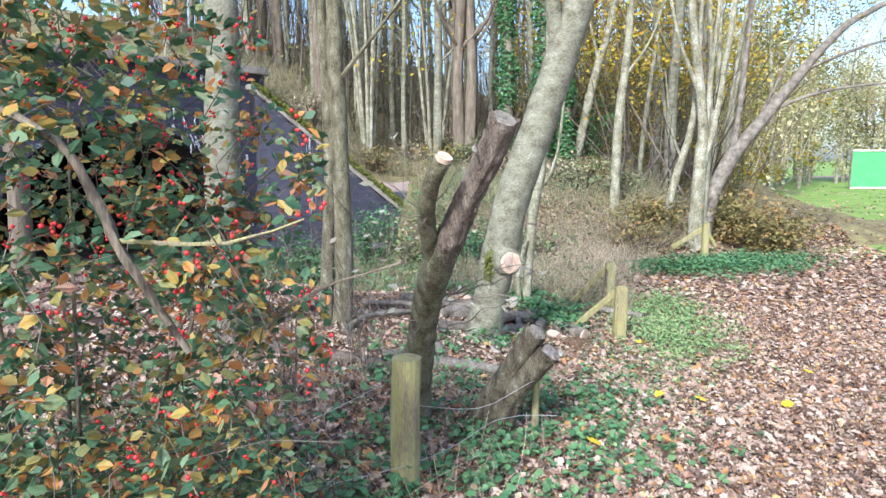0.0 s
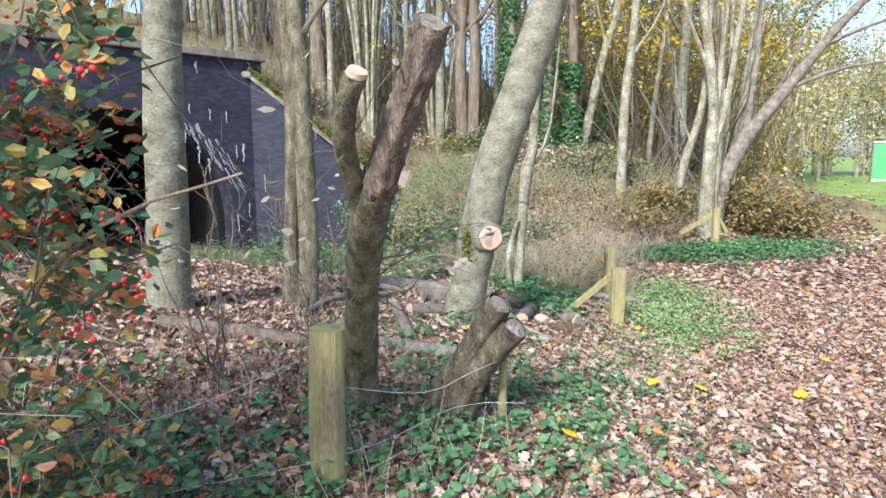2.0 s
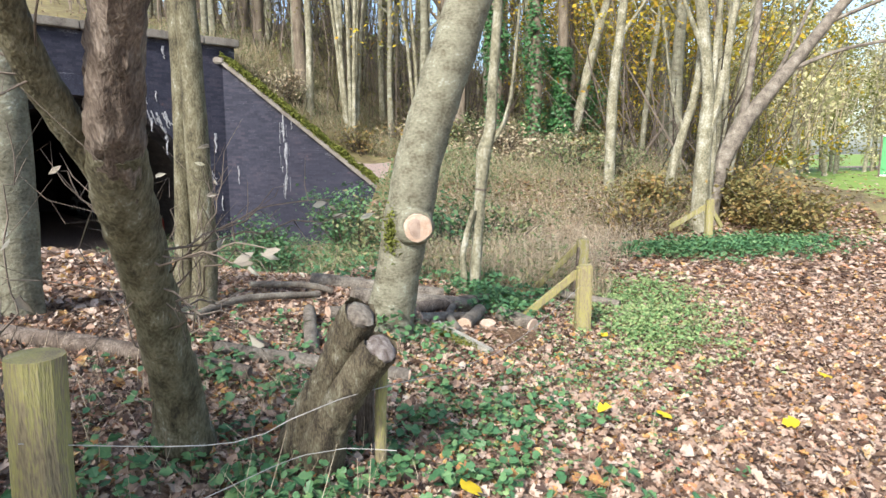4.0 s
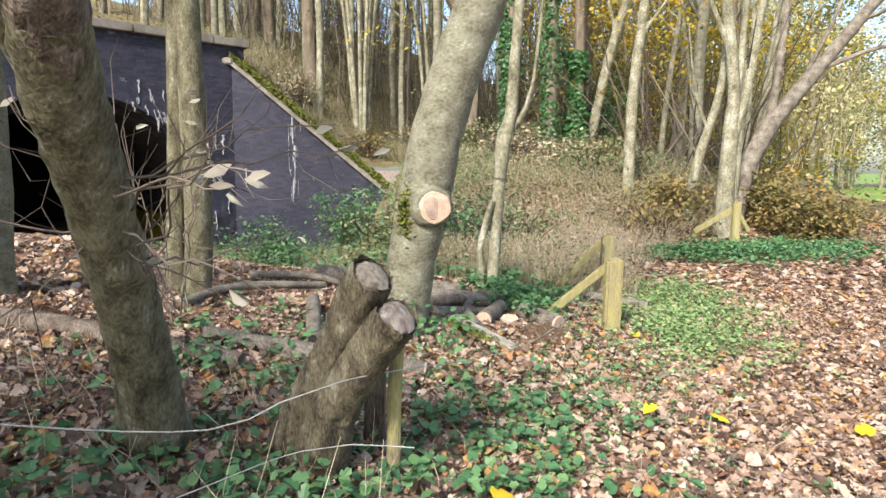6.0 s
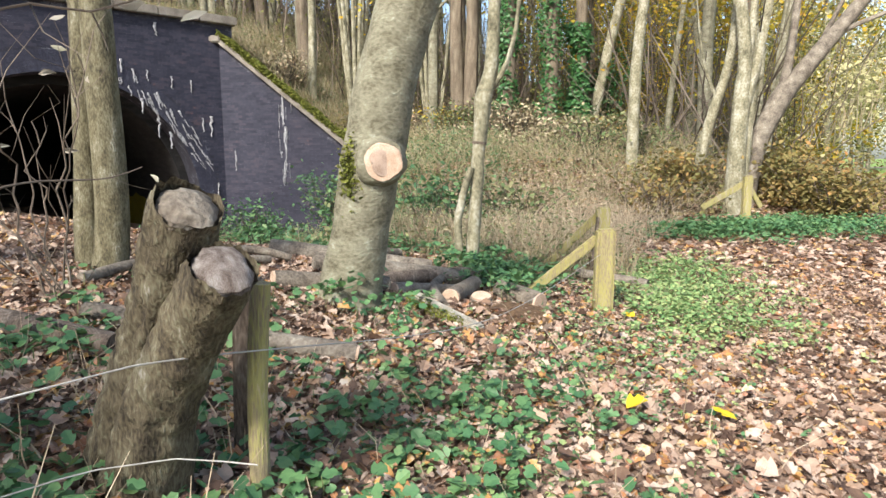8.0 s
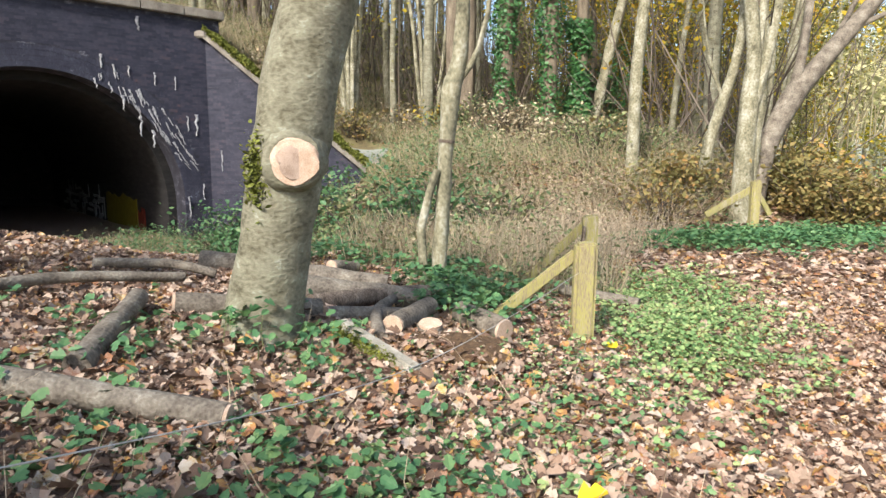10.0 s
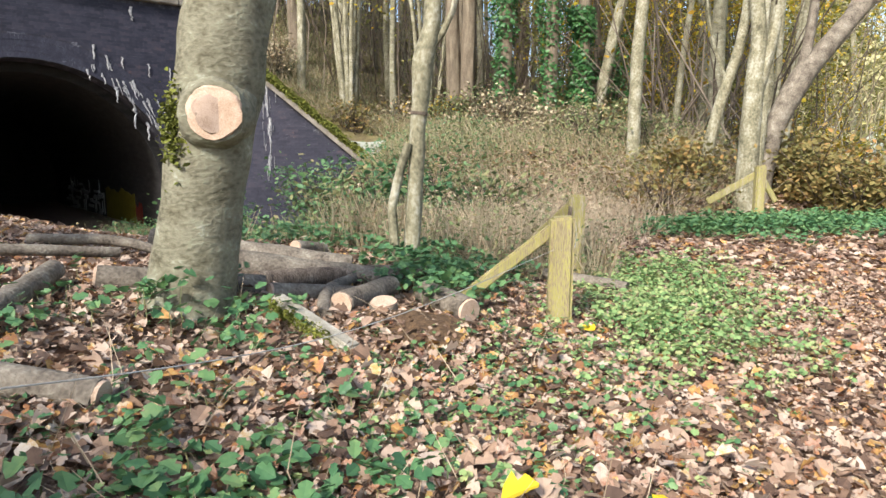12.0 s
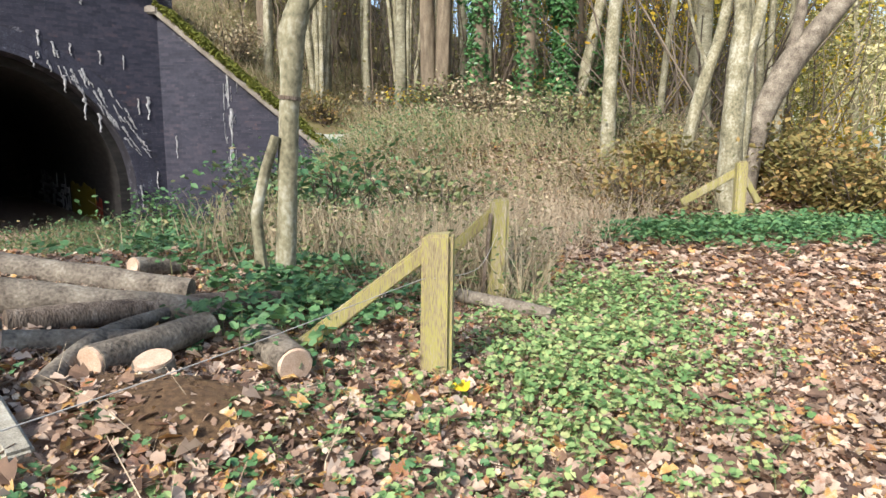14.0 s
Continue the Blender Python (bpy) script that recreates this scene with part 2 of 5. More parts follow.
def link_mesh(name, V, F, mat, parent=None, label="", smooth=False):
    me = bpy.data.meshes.new(name)
    if isinstance(F, np.ndarray):
        k = F.shape[1]
        me.vertices.add(len(V))
        me.vertices.foreach_set("co", np.asarray(V, np.float32).ravel())
        me.loops.add(F.size)
        me.loops.foreach_set("vertex_index", F.astype(np.int32).ravel())
        me.polygons.add(len(F))
        me.polygons.foreach_set("loop_start", np.arange(0, F.size, k, dtype=np.int32))
        me.update(calc_edges=True)
        me.polygons.foreach_set("use_smooth", np.zeros(len(F), bool))
    else:
        me.from_pydata([tuple(map(float, v)) for v in V], [], F)
        me.update()
    if smooth:
        me.polygons.foreach_set("use_smooth", np.ones(len(me.polygons), bool))
        if not isinstance(F, np.ndarray):
            me.set_sharp_from_angle(angle=radians(50))
    me.materials.append(mat)
    ob = new(name, me)
    if parent is not None:
        ob.parent = parent
        ob.matrix_parent_inverse = parent.matrix_world.inverted()
    if label:
        tagged(ob, label)
    return ob


def part(name, vf, mat, parent, label="", smooth=True):
    return link_mesh(name, vf[0], vf[1], mat, parent, label, smooth)


def thing(name, at, label, category, group="", kind=""):
    e = new(name)
    e.location = at
    bpy.context.view_layer.update()
    return tagged(e, label, category, group, kind)


def join(*vfs):
    V, F, k = [], [], 0
    for v, f in vfs:
        V.extend(map(tuple, v))
        F.extend(tuple(i + k for i in p) for p in f)
        k += len(v)
    return V, F


def tube(pts, radii, sides=10, step=0.15, rough=0.04, caps=True, seed=0.0):
    """A tapering, slightly lumpy limb along a smooth line through the points."""
    P = np.array(pts, float)
    R = np.interp(np.linspace(0, 1, len(P)), np.linspace(0, 1, len(radii)), radii)
    line, rad = [], []
    for i in range(len(P) - 1):
        p0, p1, p2, p3 = P[max(i - 1, 0)], P[i], P[i + 1], P[min(i + 2, len(P) - 1)]
        n = max(2, int(np.linalg.norm(p2 - p1) / step))
        for t in np.arange(n) / n:
            line.append(0.5 * (2 * p1 + (p2 - p0) * t + (2 * p0 - 5 * p1 + 4 * p2 - p3) * t * t + (3 * p1 - p0 - 3 * p2 + p3) * t ** 3))
            rad.append(R[i] + (R[i + 1] - R[i]) * t)
    line.append(P[-1])
    rad.append(R[-1])
    line = np.array(line)
    T = np.gradient(line, axis=0)
    T /= np.linalg.norm(T, axis=1)[:, None] + 1e-9
    V, F = [], []
    ref = np.array([1.0, 0, 0]) if abs(T[0][0]) < 0.9 else np.array([0, 1.0, 0])
    for j, (p, t, r) in enumerate(zip(line, T, rad)):
        u = ref - t * (ref @ t)
        u /= np.linalg.norm(u)
        ref = u
        w = np.cross(t, u)
        for a in range(sides):
            th = 2 * math.pi * a / sides
            k = 1 + rough * (math.sin(3 * th + j * 0.9 + seed) + 0.7 * math.sin(5 * th - j * 1.7 + 2 * seed) + 0.8 * math.sin(j * 1.3 + seed + th))
            V.append(p + (u * math.cos(th) + w * math.sin(th)) * r * k)
        if j:
            b = (j - 1) * sides
            F += [(b + a, b + (a + 1) % sides, b + sides + (a + 1) % sides, b + sides + a) for a in range(sides)]
    if caps:
        F += [tuple(range(sides - 1, -1, -1)), tuple(range(len(V) - sides, len(V)))]
    return V, F


def basis(n):
    """Random frames for n pieces: heading, side and normal."""
    th = rng.uniform(0, 2 * math.pi, n)
    return np.c_[np.cos(th), np.sin(th), np.zeros(n)]


def leaves(P, size, tilt=0.4, width=0.6, fold=0.12, up=None, lobed=False):
    """One folded leaf of two faces at every place; tilt 0 lies flat, 1 stands any way."""
    P = np.asarray(P, float)
    n = len(P)
    s = np.broadcast_to(size, (n,))[:, None]
    f = basis(n)
    N = np.c_[rng.normal(0, tilt, n), rng.normal(0, tilt, n), np.ones(n)] if up is None else up + rng.normal(0, tilt, (n, 3))
    N /= np.linalg.norm(N, axis=1)[:, None]
    f = f - N * (f * N).sum(1)[:, None]
    f /= np.linalg.norm(f, axis=1)[:, None] + 1e-9
    w = np.cross(N, f)
    curl = rng.uniform(-0.5, 1.5, n)[:, None] * fold
    wd = width * rng.uniform(0.75, 1.2, n)[:, None]
    A = P - f * s * 0.5
    T = P + f * s * 0.5 + N * s * curl * 0.6
    if lobed:
        half = ((-0.3, 0.34, 0.5), (0.0, 0.56, 1.0), (0.06, 0.3, 0.7), (0.3, 0.4, 0.9))
        twist = rng.normal(0, 0.12, n)[:, None]
        rim = [[P + f * s * a + w * s * wd * q * d + N * s * (curl * e + twist * d * e) for a, d, e in half] for q in (1, -1)]
        V = np.stack([A, *rim[0], T, *rim[1][::-1]], 1).reshape(-1, 3)
        k = np.arange(n)[:, None] * 10
        return V, np.concatenate([k + [0, 1, 2, 3, 4, 5], k + [0, 5, 6, 7, 8, 9]])
    V = np.stack([A, P - f * s * 0.1 + w * s * wd * 0.5 + N * s * curl, T - f * s * 0.22 + w * s * wd * 0.32 + N * s * curl * 0.8, T,
                  T - f * s * 0.22 - w * s * wd * 0.32 + N * s * curl * 0.8, P - f * s * 0.1 - w * s * wd * 0.5 + N * s * curl], 1).reshape(-1, 3)
    k = np.arange(n)[:, None] * 6
    return V, np.concatenate([k + [0, 1, 2, 3], k + [0, 3, 4, 5]])


def stems(A, B, r, bow=0.1):
    """A thin three-sided, bent stem from every A to every B."""
    A, B = np.asarray(A, float), np.asarray(B, float)
    n = len(A)
    r = np.broadcast_to(r, (n,))[:, None]
    L = np.linalg.norm(B - A, axis=1)[:, None]
    mid = (A + B) / 2 + rng.normal(0, 1, (n, 3)) * L * bow
    rings = []
    for P, k in ((A, 1.0), (mid, 0.8), (B, 0.35)):
        for a in (0, 2.1, 4.2):
            rings.append(P + np.array([math.cos(a), math.sin(a), 0.3 * math.sin(a)]) * r * k)
    V = np.stack(rings, 1).reshape(-1, 3)
    k = np.arange(n)[:, None] * 9
    F = [k + [o + a, o + (a + 1) % 3, o + 3 + (a + 1) % 3, o + 3 + a] for o in (0, 3) for a in range(3)]
    return V, np.concatenate(F)


def box(cx, cy, cz, sx, sy, sz, rz=0.0, bevel=0.0):
    """A box, its upright and level edges chamfered."""
    bm = bmesh.new()
    bmesh.ops.create_cube(bm, size=1, matrix=Matrix.Translation((cx, cy, cz)) @ Matrix.Rotation(rz, 4, "Z") @ Matrix.Diagonal((sx, sy, sz, 1)))
    if bevel:
        bmesh.ops.bevel(bm, geom=bm.edges[:], offset=bevel, segments=2, affect="EDGES")
    bm.verts.index_update()
    V, F = [tuple(v.co) for v in bm.verts], [tuple(v.index for v in f.verts) for f in bm.faces]
    bm.free()
    return V, F


def beam(p0, p1, w, h, bevel=0.008):
    """A sawn timber from p0 to p1."""
    p0, p1 = Vector(p0), Vector(p1)
    V, F = box(0, 0, 0, w, h, (p1 - p0).length, bevel=bevel)
    m = Matrix.Translation((p0 + p1) / 2) @ (p1 - p0).to_track_quat("Z", "Y").to_matrix().to_4x4()
    return [tuple(m @ Vector(v)) for v in V], F


# ---- ground ----
def axis(lo, hi, fine_lo, fine_hi, step):
    a = list(np.arange(fine_lo, fine_hi + 1e-6, step))
    g, v = step, fine_hi
    while v < hi:
        g *= 1.35
        v += g
        a.append(v)
    g, v = step, fine_lo
    while v > lo:
        g *= 1.35
        v -= g
        a.insert(0, v)
    return np.array(a)


def sheet(name, xs, ys, f, mat, keep=None):
    X, Y = np.meshgrid(xs, ys)
    V = np.c_[X.ravel(), Y.ravel(), f(X, Y).ravel()]
    nx = len(xs)
    i = (np.arange(len(ys) - 1)[:, None] * nx + np.arange(nx - 1)).ravel()
    F = np.c_[i, i + 1, i + nx + 1, i + nx]
    if keep is not None:
        F = F[keep(V[F].mean(1)[:, 0], V[F].mean(1)[:, 1])]
    return link_mesh(name, V, F, mat, smooth=True)


ground = sheet("ground", axis(-900, 900, -7, 9, 0.15), axis(-300, 1500, -2, 20, 0.15), gz, M_SOIL)
tagged(ground, "leaf-strewn woodland ground beside a worn path", "ground", kind="structure")
field = sheet("grass_field", axis(5.2, 600, 6, 30, 0.6), axis(9.5, 800, 11, 50, 0.6), lambda x, y: gz(x, y) + 0.05 * (ss(6, 8, x) * ss(10.5, 12.5, y)) - 0.03, M_GRASS)
tagged(field, "mown green playing field beyond the path", "field", kind="structure")
hillside = sheet("hillside", np.arange(-26, 12.1, 0.25), np.arange(10.5, 48, 0.25), hill, M_HILL, lambda x, y: (behind(x, y) > 0.25) | ((x > -0.95) & (x < 11)))
tagged(hillside, "steep earth embankment above the brick wing wall", "embankment", kind="structure")

# ---- portal and wing wall ----
D = Vector((-0.7071, -0.7071, 0))
OUT = Vector((0.7071, -0.7071, 0))
C0 = Vector((-5.4, 18.5, 0))
AC, AR, AZ = 3.55, 2.9, -0.35
WALL_END, BASE_Z, TOP_Z = 9.0, -1.6, 4.0


def wall_pt(s, z, o=0.0):
    return C0 + D * s + OUT * o + Vector((0, 0, z))


arch = [(AC + AR, BASE_Z)] + [(AC + AR * math.cos(a), AZ + AR * math.sin(a)) for a in np.linspace(0, math.pi, 33)] + [(AC - AR, BASE_Z)]
outline = [(-0.35, BASE_Z), (-0.35, TOP_Z), (WALL_END, TOP_Z), (WALL_END, BASE_Z)] + arch
n0 = len(outline)
V = [tuple(wall_pt(s, z, 0)) for s, z in outline] + [tuple(wall_pt(s, z, -0.7)) for s, z in outline]
F = [tuple(range(n0)), tuple(range(2 * n0 - 1, n0 - 1, -1))] + [(i, i + n0, (i + 1) % n0 + n0, (i + 1) % n0) for i in range(n0)]
portal = link_mesh("wall_portal", V, F, M_MORTAR)
tagged(portal, "dark blue-brick tunnel portal with a round arch", "tunnel portal", kind="structure")

bore_V, bore_F = [], []
depth_steps = np.linspace(0.65, 16, 18)
for o in depth_steps:
    for s, z in arch:
        bore_V.append(tuple(wall_pt(s, z, -o)))
na = len(arch)
for j in range(len(depth_steps) - 1):
    bore_F += [(j * na + i, j * na + i + 1, (j + 1) * na + i + 1, (j + 1) * na + i) for i in range(na - 1)]
bore_F.append(tuple(range((len(depth_steps) - 1) * na, len(depth_steps) * na)))
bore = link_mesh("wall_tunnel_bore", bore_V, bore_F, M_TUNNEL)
bore.modifiers.new("thickness", "SOLIDIFY").thickness = 0.4
bore.modifiers["thickness"].offset = 0
tagged(bore, "near-black brick lining inside the tunnel", "tunnel", kind="structure")

WX0, WX1 = -5.4, -0.4


def wing_top(x):
    return 3.55 - 0.82 * (x + 5.4)


V = []
for y in (18.5, 19.1):
    V += [(WX0 - 0.1, y, BASE_Z), (WX1, y, BASE_Z), (WX1, y, wing_top(WX1)), (WX0, y, 3.55), (WX0 - 0.1, y, 3.55)]
F = [(0, 1, 2, 3, 4), (9, 8, 7, 6, 5)] + [(i, i + 5, (i + 1) % 5 + 5, (i + 1) % 5) for i in range(5)]
wing = link_mesh("wall_wing", V, F, M_MORTAR)
tagged(wing, "sloping dark brick wing wall beside the tunnel", "retaining wall", kind="structure")

for i, s in enumerate(np.arange(-0.45, WALL_END, 0.95)):
    V, F = box(0, 0, 0, 0.94, 0.95, 0.2, bevel=0.02)
    m = Matrix.Translation(wall_pt(s + 0.475, TOP_Z + 0.105, -0.33)) @ Matrix.Rotation(radians(45), 4, "Z")
    link_mesh("coping_stone", [m @ Vector(v) for v in V], F, M_STONE, portal)
ang = math.atan(0.82)
for i in range(9):
    a, b = WX0 - 0.02 + i * 0.62, WX0 + 0.6 + i * 0.62
    pts = [(a, wing_top(a) + 0.003), (b, wing_top(b) + 0.003), (b + 0.09, wing_top(b) + 0.08), (a + 0.09, wing_top(a) + 0.08)]
    V = [(x, 18.36, z) for x, z in pts] + [(x, 19.2, z) for x, z in pts]
    F = [(0, 1, 2, 3), (7, 6, 5, 4)] + [(j, j + 4, (j + 1) % 4 + 4, (j + 1) % 4) for j in range(4)]
    link_mesh("coping_stone", V, F, M_STONE, wing)
kn = box(WX0 - 0.1, 18.75, 3.63, 0.4, 0.86, 0.17, bevel=0.03)
link_mesh("kneeler_stone", *kn, M_STONE, wing)
mx = rng.uniform(WX0, WX1, 20000)
my = 18.33 + rng.beta(1.2, 2.6, 20000) * 0.75
mz = wing_top(mx) + 0.15 + 0.06 * np.sin(mx * 9) * np.sin(my * 7) * ss(18.3, 18.5, my) + rng.uniform(-0.02, 0.16, 20000)
moss = link_mesh("moss", *leaves(np.c_[mx, my, mz], rng.uniform(0.035, 0.08, 20000), 0.8), M_MOSS, wing, "thick yellow-green moss along the sloping coping")
tagged(moss, kind="stuff")

BRICK_W, BRICK_H = 0.225 / K, 0.075 / K


def brick_grid(inside, place):
    """Centres of running-bond bricks on a wall; inside(s, z) says where the wall is."""
    out = []
    for row in range(int((4.0 - BASE_Z) / BRICK_H)):
        z = BASE_Z + 0.04 + row * BRICK_H
        for s in np.arange(-0.3 + (row % 2) * BRICK_W / 2, 9, BRICK_W):
            if inside(s, z):
                out.append(place(s, z))
    return out


def brick_vf(w=BRICK_W - 0.003, h=BRICK_H - 0.003, d=0.011):
    V, F = box(0, 0, 0, w, d, h)
    return V, F


bV, bF = brick_vf()
bV = np.array(bV)
pm = Matrix.Rotation(radians(45), 4, "Z")


def many(pieces):
    V, F = [], []
    fa = np.array(bF)
    for k, (c, rot) in enumerate(pieces):
        r = np.array(rot.to_3x3())
        V.append(bV @ r.T + np.array(c) + rng.normal(0, 0.0005, 3))
        F.append(fa + 8 * k)
    return np.concatenate(V), np.concatenate(F)


ident = Matrix.Identity(4)
wing_bricks = brick_grid(lambda s, z: s < 4.9 and z < 3.5 - 0.82 * (s + 0.12), lambda s, z: ((WX0 + s + 0.06, 18.5025, z), ident))
wing_near = [b for b in wing_bricks if -3.2 < b[0][0] < -2.2 and 0.1 < b[0][2] < 2.3][:290]
wing_rest = [b for b in wing_bricks if b not in wing_near]
portal_bricks = brick_grid(lambda s, z: z < 3.93 and s > -0.02 and ((s - AC) ** 2 + max(z - AZ, 0) ** 2 > (AR + 0.5) ** 2 or (z < AZ and abs(s - AC) > AR + 0.5)), lambda s, z: (tuple(wall_pt(s, z, 0.0)), pm))
tagged(link_mesh("brickwork", *many(wing_rest), M_BRICK, wing), kind="stuff")
tagged(link_mesh("brickwork", *many(portal_bricks), M_BRICK, portal), kind="stuff")
rings = []
for k in range(4):
    r = AR + 0.06 + k * 0.115
    cnt = int(math.pi * r / (BRICK_H + 0.001))
    for a in np.linspace(0, math.pi, cnt):
        turn = pm @ Matrix.Rotation(-(a), 4, "Y")
        rings.append((tuple(wall_pt(AC + r * math.cos(a), AZ + r * math.sin(a), 0.001)), pm @ Matrix.Rotation(a, 4, "Y") @ Matrix.Diagonal((0.58, 1, 1, 1))))
tagged(link_mesh("arch_rings", *many(rings), M_RING, portal, "four rings of lime-streaked arch brick"), kind="stuff")


def streak(c, w, h, rot, parent):
    """A ragged lime run, a few millimetres thick."""
    n = 9
    V, F = [], []
    for i in range(n):
        z = -h * i / (n - 1)
        k = w * (0.4 + 0.6 * random.random()) * (1 - 0.6 * i / n)
        dx = random.uniform(-0.3, 0.3) * w
        for x, y in ((dx - k / 2, 0.004), (dx - k / 4, -0.012), (dx + k / 4, -0.012), (dx + k / 2, 0.004)):
            V.append(Vector(c) + rot @ Vector((x, y, z)))
        if i:
            b = 4 * (i - 1)
            F += [(b + j, b + j + 1, b + j + 5, b + j + 4) for j in range(3)]
    link_mesh("lime_streak", V, F, M_LIME, parent)


for x, z, w, h in ((-3.83, 2.3, 0.07, 0.75), (-3.80, 1.5, 0.08, 0.9), (-3.62, 2.1, 0.04, 0.25), (-3.84, 0.6, 0.06, 0.6), (-5.1, 0.9, 0.05, 0.5)):
    streak((x, 18.482, z), w, h, ident, wing)
for s, z, w, h in ((0.3, 1.75, 0.09, 0.5), (0.5, 1.7, 0.06, 0.35), (1.2, 2.65, 0.06, 0.3), (0.75, 2.6, 0.04, 0.3), (1.5, 3.85, 0.1, 0.3), (2.3, 2.95, 0.08, 0.3), (2.05, 2.75, 0.07, 0.3), (1.75, 2.75, 0.05, 0.25), (4.6, 3.8, 0.08, 0.2), (1.9, 2.1, 0.08, 0.35), (1.55, 1.65, 0.09, 0.45), (1.3, 1.35, 0.08, 0.4), (0.55, -0.2, 0.06, 0.5), (0.2, 0.1, 0.05, 0.4)):
    streak(tuple(wall_pt(s, z, 0.02)), w, h, pm, portal)

for i in range(46):
    a = radians(random.triangular(8, 75, 38))
    r = AR + random.uniform(0.03, 0.42)
    h = random.uniform(0.12, 0.4)
    streak(tuple(wall_pt(AC - r * math.cos(a), AZ + r * math.sin(a), 0.014)), random.uniform(0.025, 0.075), h, pm @ Matrix.Rotation(-0.5 * (math.pi / 2 - a), 4, "Y"), portal)
for x in (-3.83, -3.76, -3.9):
    for k in range(7):
        streak((x + random.uniform(-0.06, 0.06), 18.486, random.uniform(0.3, 2.1)), random.uniform(0.02, 0.05), random.uniform(0.15, 0.4), ident, wing)

# spray paint on the far side of the bore
def paint(o0, o1, z0, z1, mat, name, jag):
    pts = []
    n = 10
    for i in range(n + 1):
        pts.append((o0 + (o1 - o0) * i / n, z0 - jag * random.random()))
    for i in range(n, -1, -1):
        pts.append((o0 + (o1 - o0) * i / n, z1 + jag * random.random()))
    V = [wall_pt(AC - AR + 0.222, z, -o) for o, z in pts] + [wall_pt(AC - AR + 0.195, z, -o) for o, z in pts]
    k = len(pts)
    F = [tuple(range(k)), tuple(range(2 * k - 1, k - 1, -1))] + [(i, i + k, (i + 1) % k + k, (i + 1) % k) for i in range(k)]
    link_mesh(name, V, F, mat, bore)


paint(3.3, 6.6, -1.6, -0.5, M_GRAFY, "yellow_graffiti", 0.25)
paint(2.6, 3.2, -1.6, -0.85, M_GRAFR, "red_graffiti", 0.25)
for i in range(60):
    o = random.uniform(6.8, 12.5)
    z = random.uniform(-1.3, -0.35)
    upright = random.random() < 0.5
    paint(o, o + (0.07 if upright else random.uniform(0.3, 0.9)), z, z + (random.uniform(0.15, 0.45) if upright else 0.05), M_GRAFW, "graffiti_mark", 0.03)

# ---- trees beside the path ----
def tree(name, at, label, trunk_vf, mat, limbs=(), twigs=0, crown=None, group=""):
    t = thing(name, at, label, "tree", group)
    part("trunk", trunk_vf, mat, t)
    for pts, radii in limbs:
        part("limb", tube(pts, radii, 8, 0.2, 0.06, seed=len(pts)), mat, t)
    if crown:
        c, r, n, size, cm = crown
        P = np.array(c) + rng.normal(0, 1, (n, 3)) * np.array(r) * 0.5
        part("crown", leaves(P, rng.uniform(0.6, 1.2, n) * size, 1.0), cm, t)
        if twigs:
            A = np.array(c) + rng.normal(0, 1, (twigs, 3)) * np.array(r) * 0.45
            tagged(part("twigs", stems(A, A + rng.normal(0, 0.35, (twigs, 3)) + (0, 0, 0.25), 0.008), M_TWIG, t), kind="stuff")
    return t


tree("grey_tree", (-1.86, 5.25, gz(-1.86, 5.25) - 0.05), "slender grey-barked tree among fallen leaves",
     tube([(-1.88, 5.25, -0.1), (-1.85, 5.25, 0.2), (-1.83, 5.25, 0.93), (-1.80, 5.25, 1.79), (-1.76, 5.25, 2.61), (-1.7, 5.3, 4.2), (-1.6, 5.4, 6)], [0.23, 0.165, 0.15, 0.14, 0.13, 0.1, 0.06], 14), M_BEECH,
     [([(-1.72, 5.3, 3.6), (-1.3, 5.0, 4.3), (-0.9, 4.7, 5.2)], [0.06, 0.02]), ([(-1.7, 5.3, 4.2), (-2.2, 5.6, 5), (-2.5, 5.8, 6)], [0.05, 0.015])],
     60, ((-1.6, 5.4, 5.8), (1.3, 1.3, 0.9), 160, 0.09, M_OLIVECROWN))
tree("twin_stemmed_tree", (-1.03, 6.0, gz(-1.03, 6) - 0.05), "thin twin-stemmed grey tree in the leaf litter",
     join(tube([(-1.02, 6, -0.3), (-1.0, 6, -0.15), (-0.95, 6.0, 0.34), (-0.95, 6.0, 1.01), (-0.96, 6.0, 1.65), (-0.99, 6, 2.78), (-1.0, 6.1, 5)], [0.14, 0.105, 0.09, 0.085, 0.08, 0.075, 0.04], 12),
          tube([(-1.16, 6.05, -0.3), (-1.14, 6.05, 0.1), (-1.11, 6.05, 0.68), (-1.07, 6.05, 1.65), (-1.12, 6.1, 2.9), (-1.25, 6.2, 4.8)], [0.1, 0.07, 0.065, 0.06, 0.05, 0.03], 10)), M_MOTTLED,
     [([(-0.98, 6, 2.3), (-0.6, 5.8, 2.7), (-0.1, 5.7, 3.3)], [0.025, 0.008])],
     40, ((-1.05, 6.1, 5.0), (1.0, 1.0, 0.7), 120, 0.09, M_OLIVECROWN))
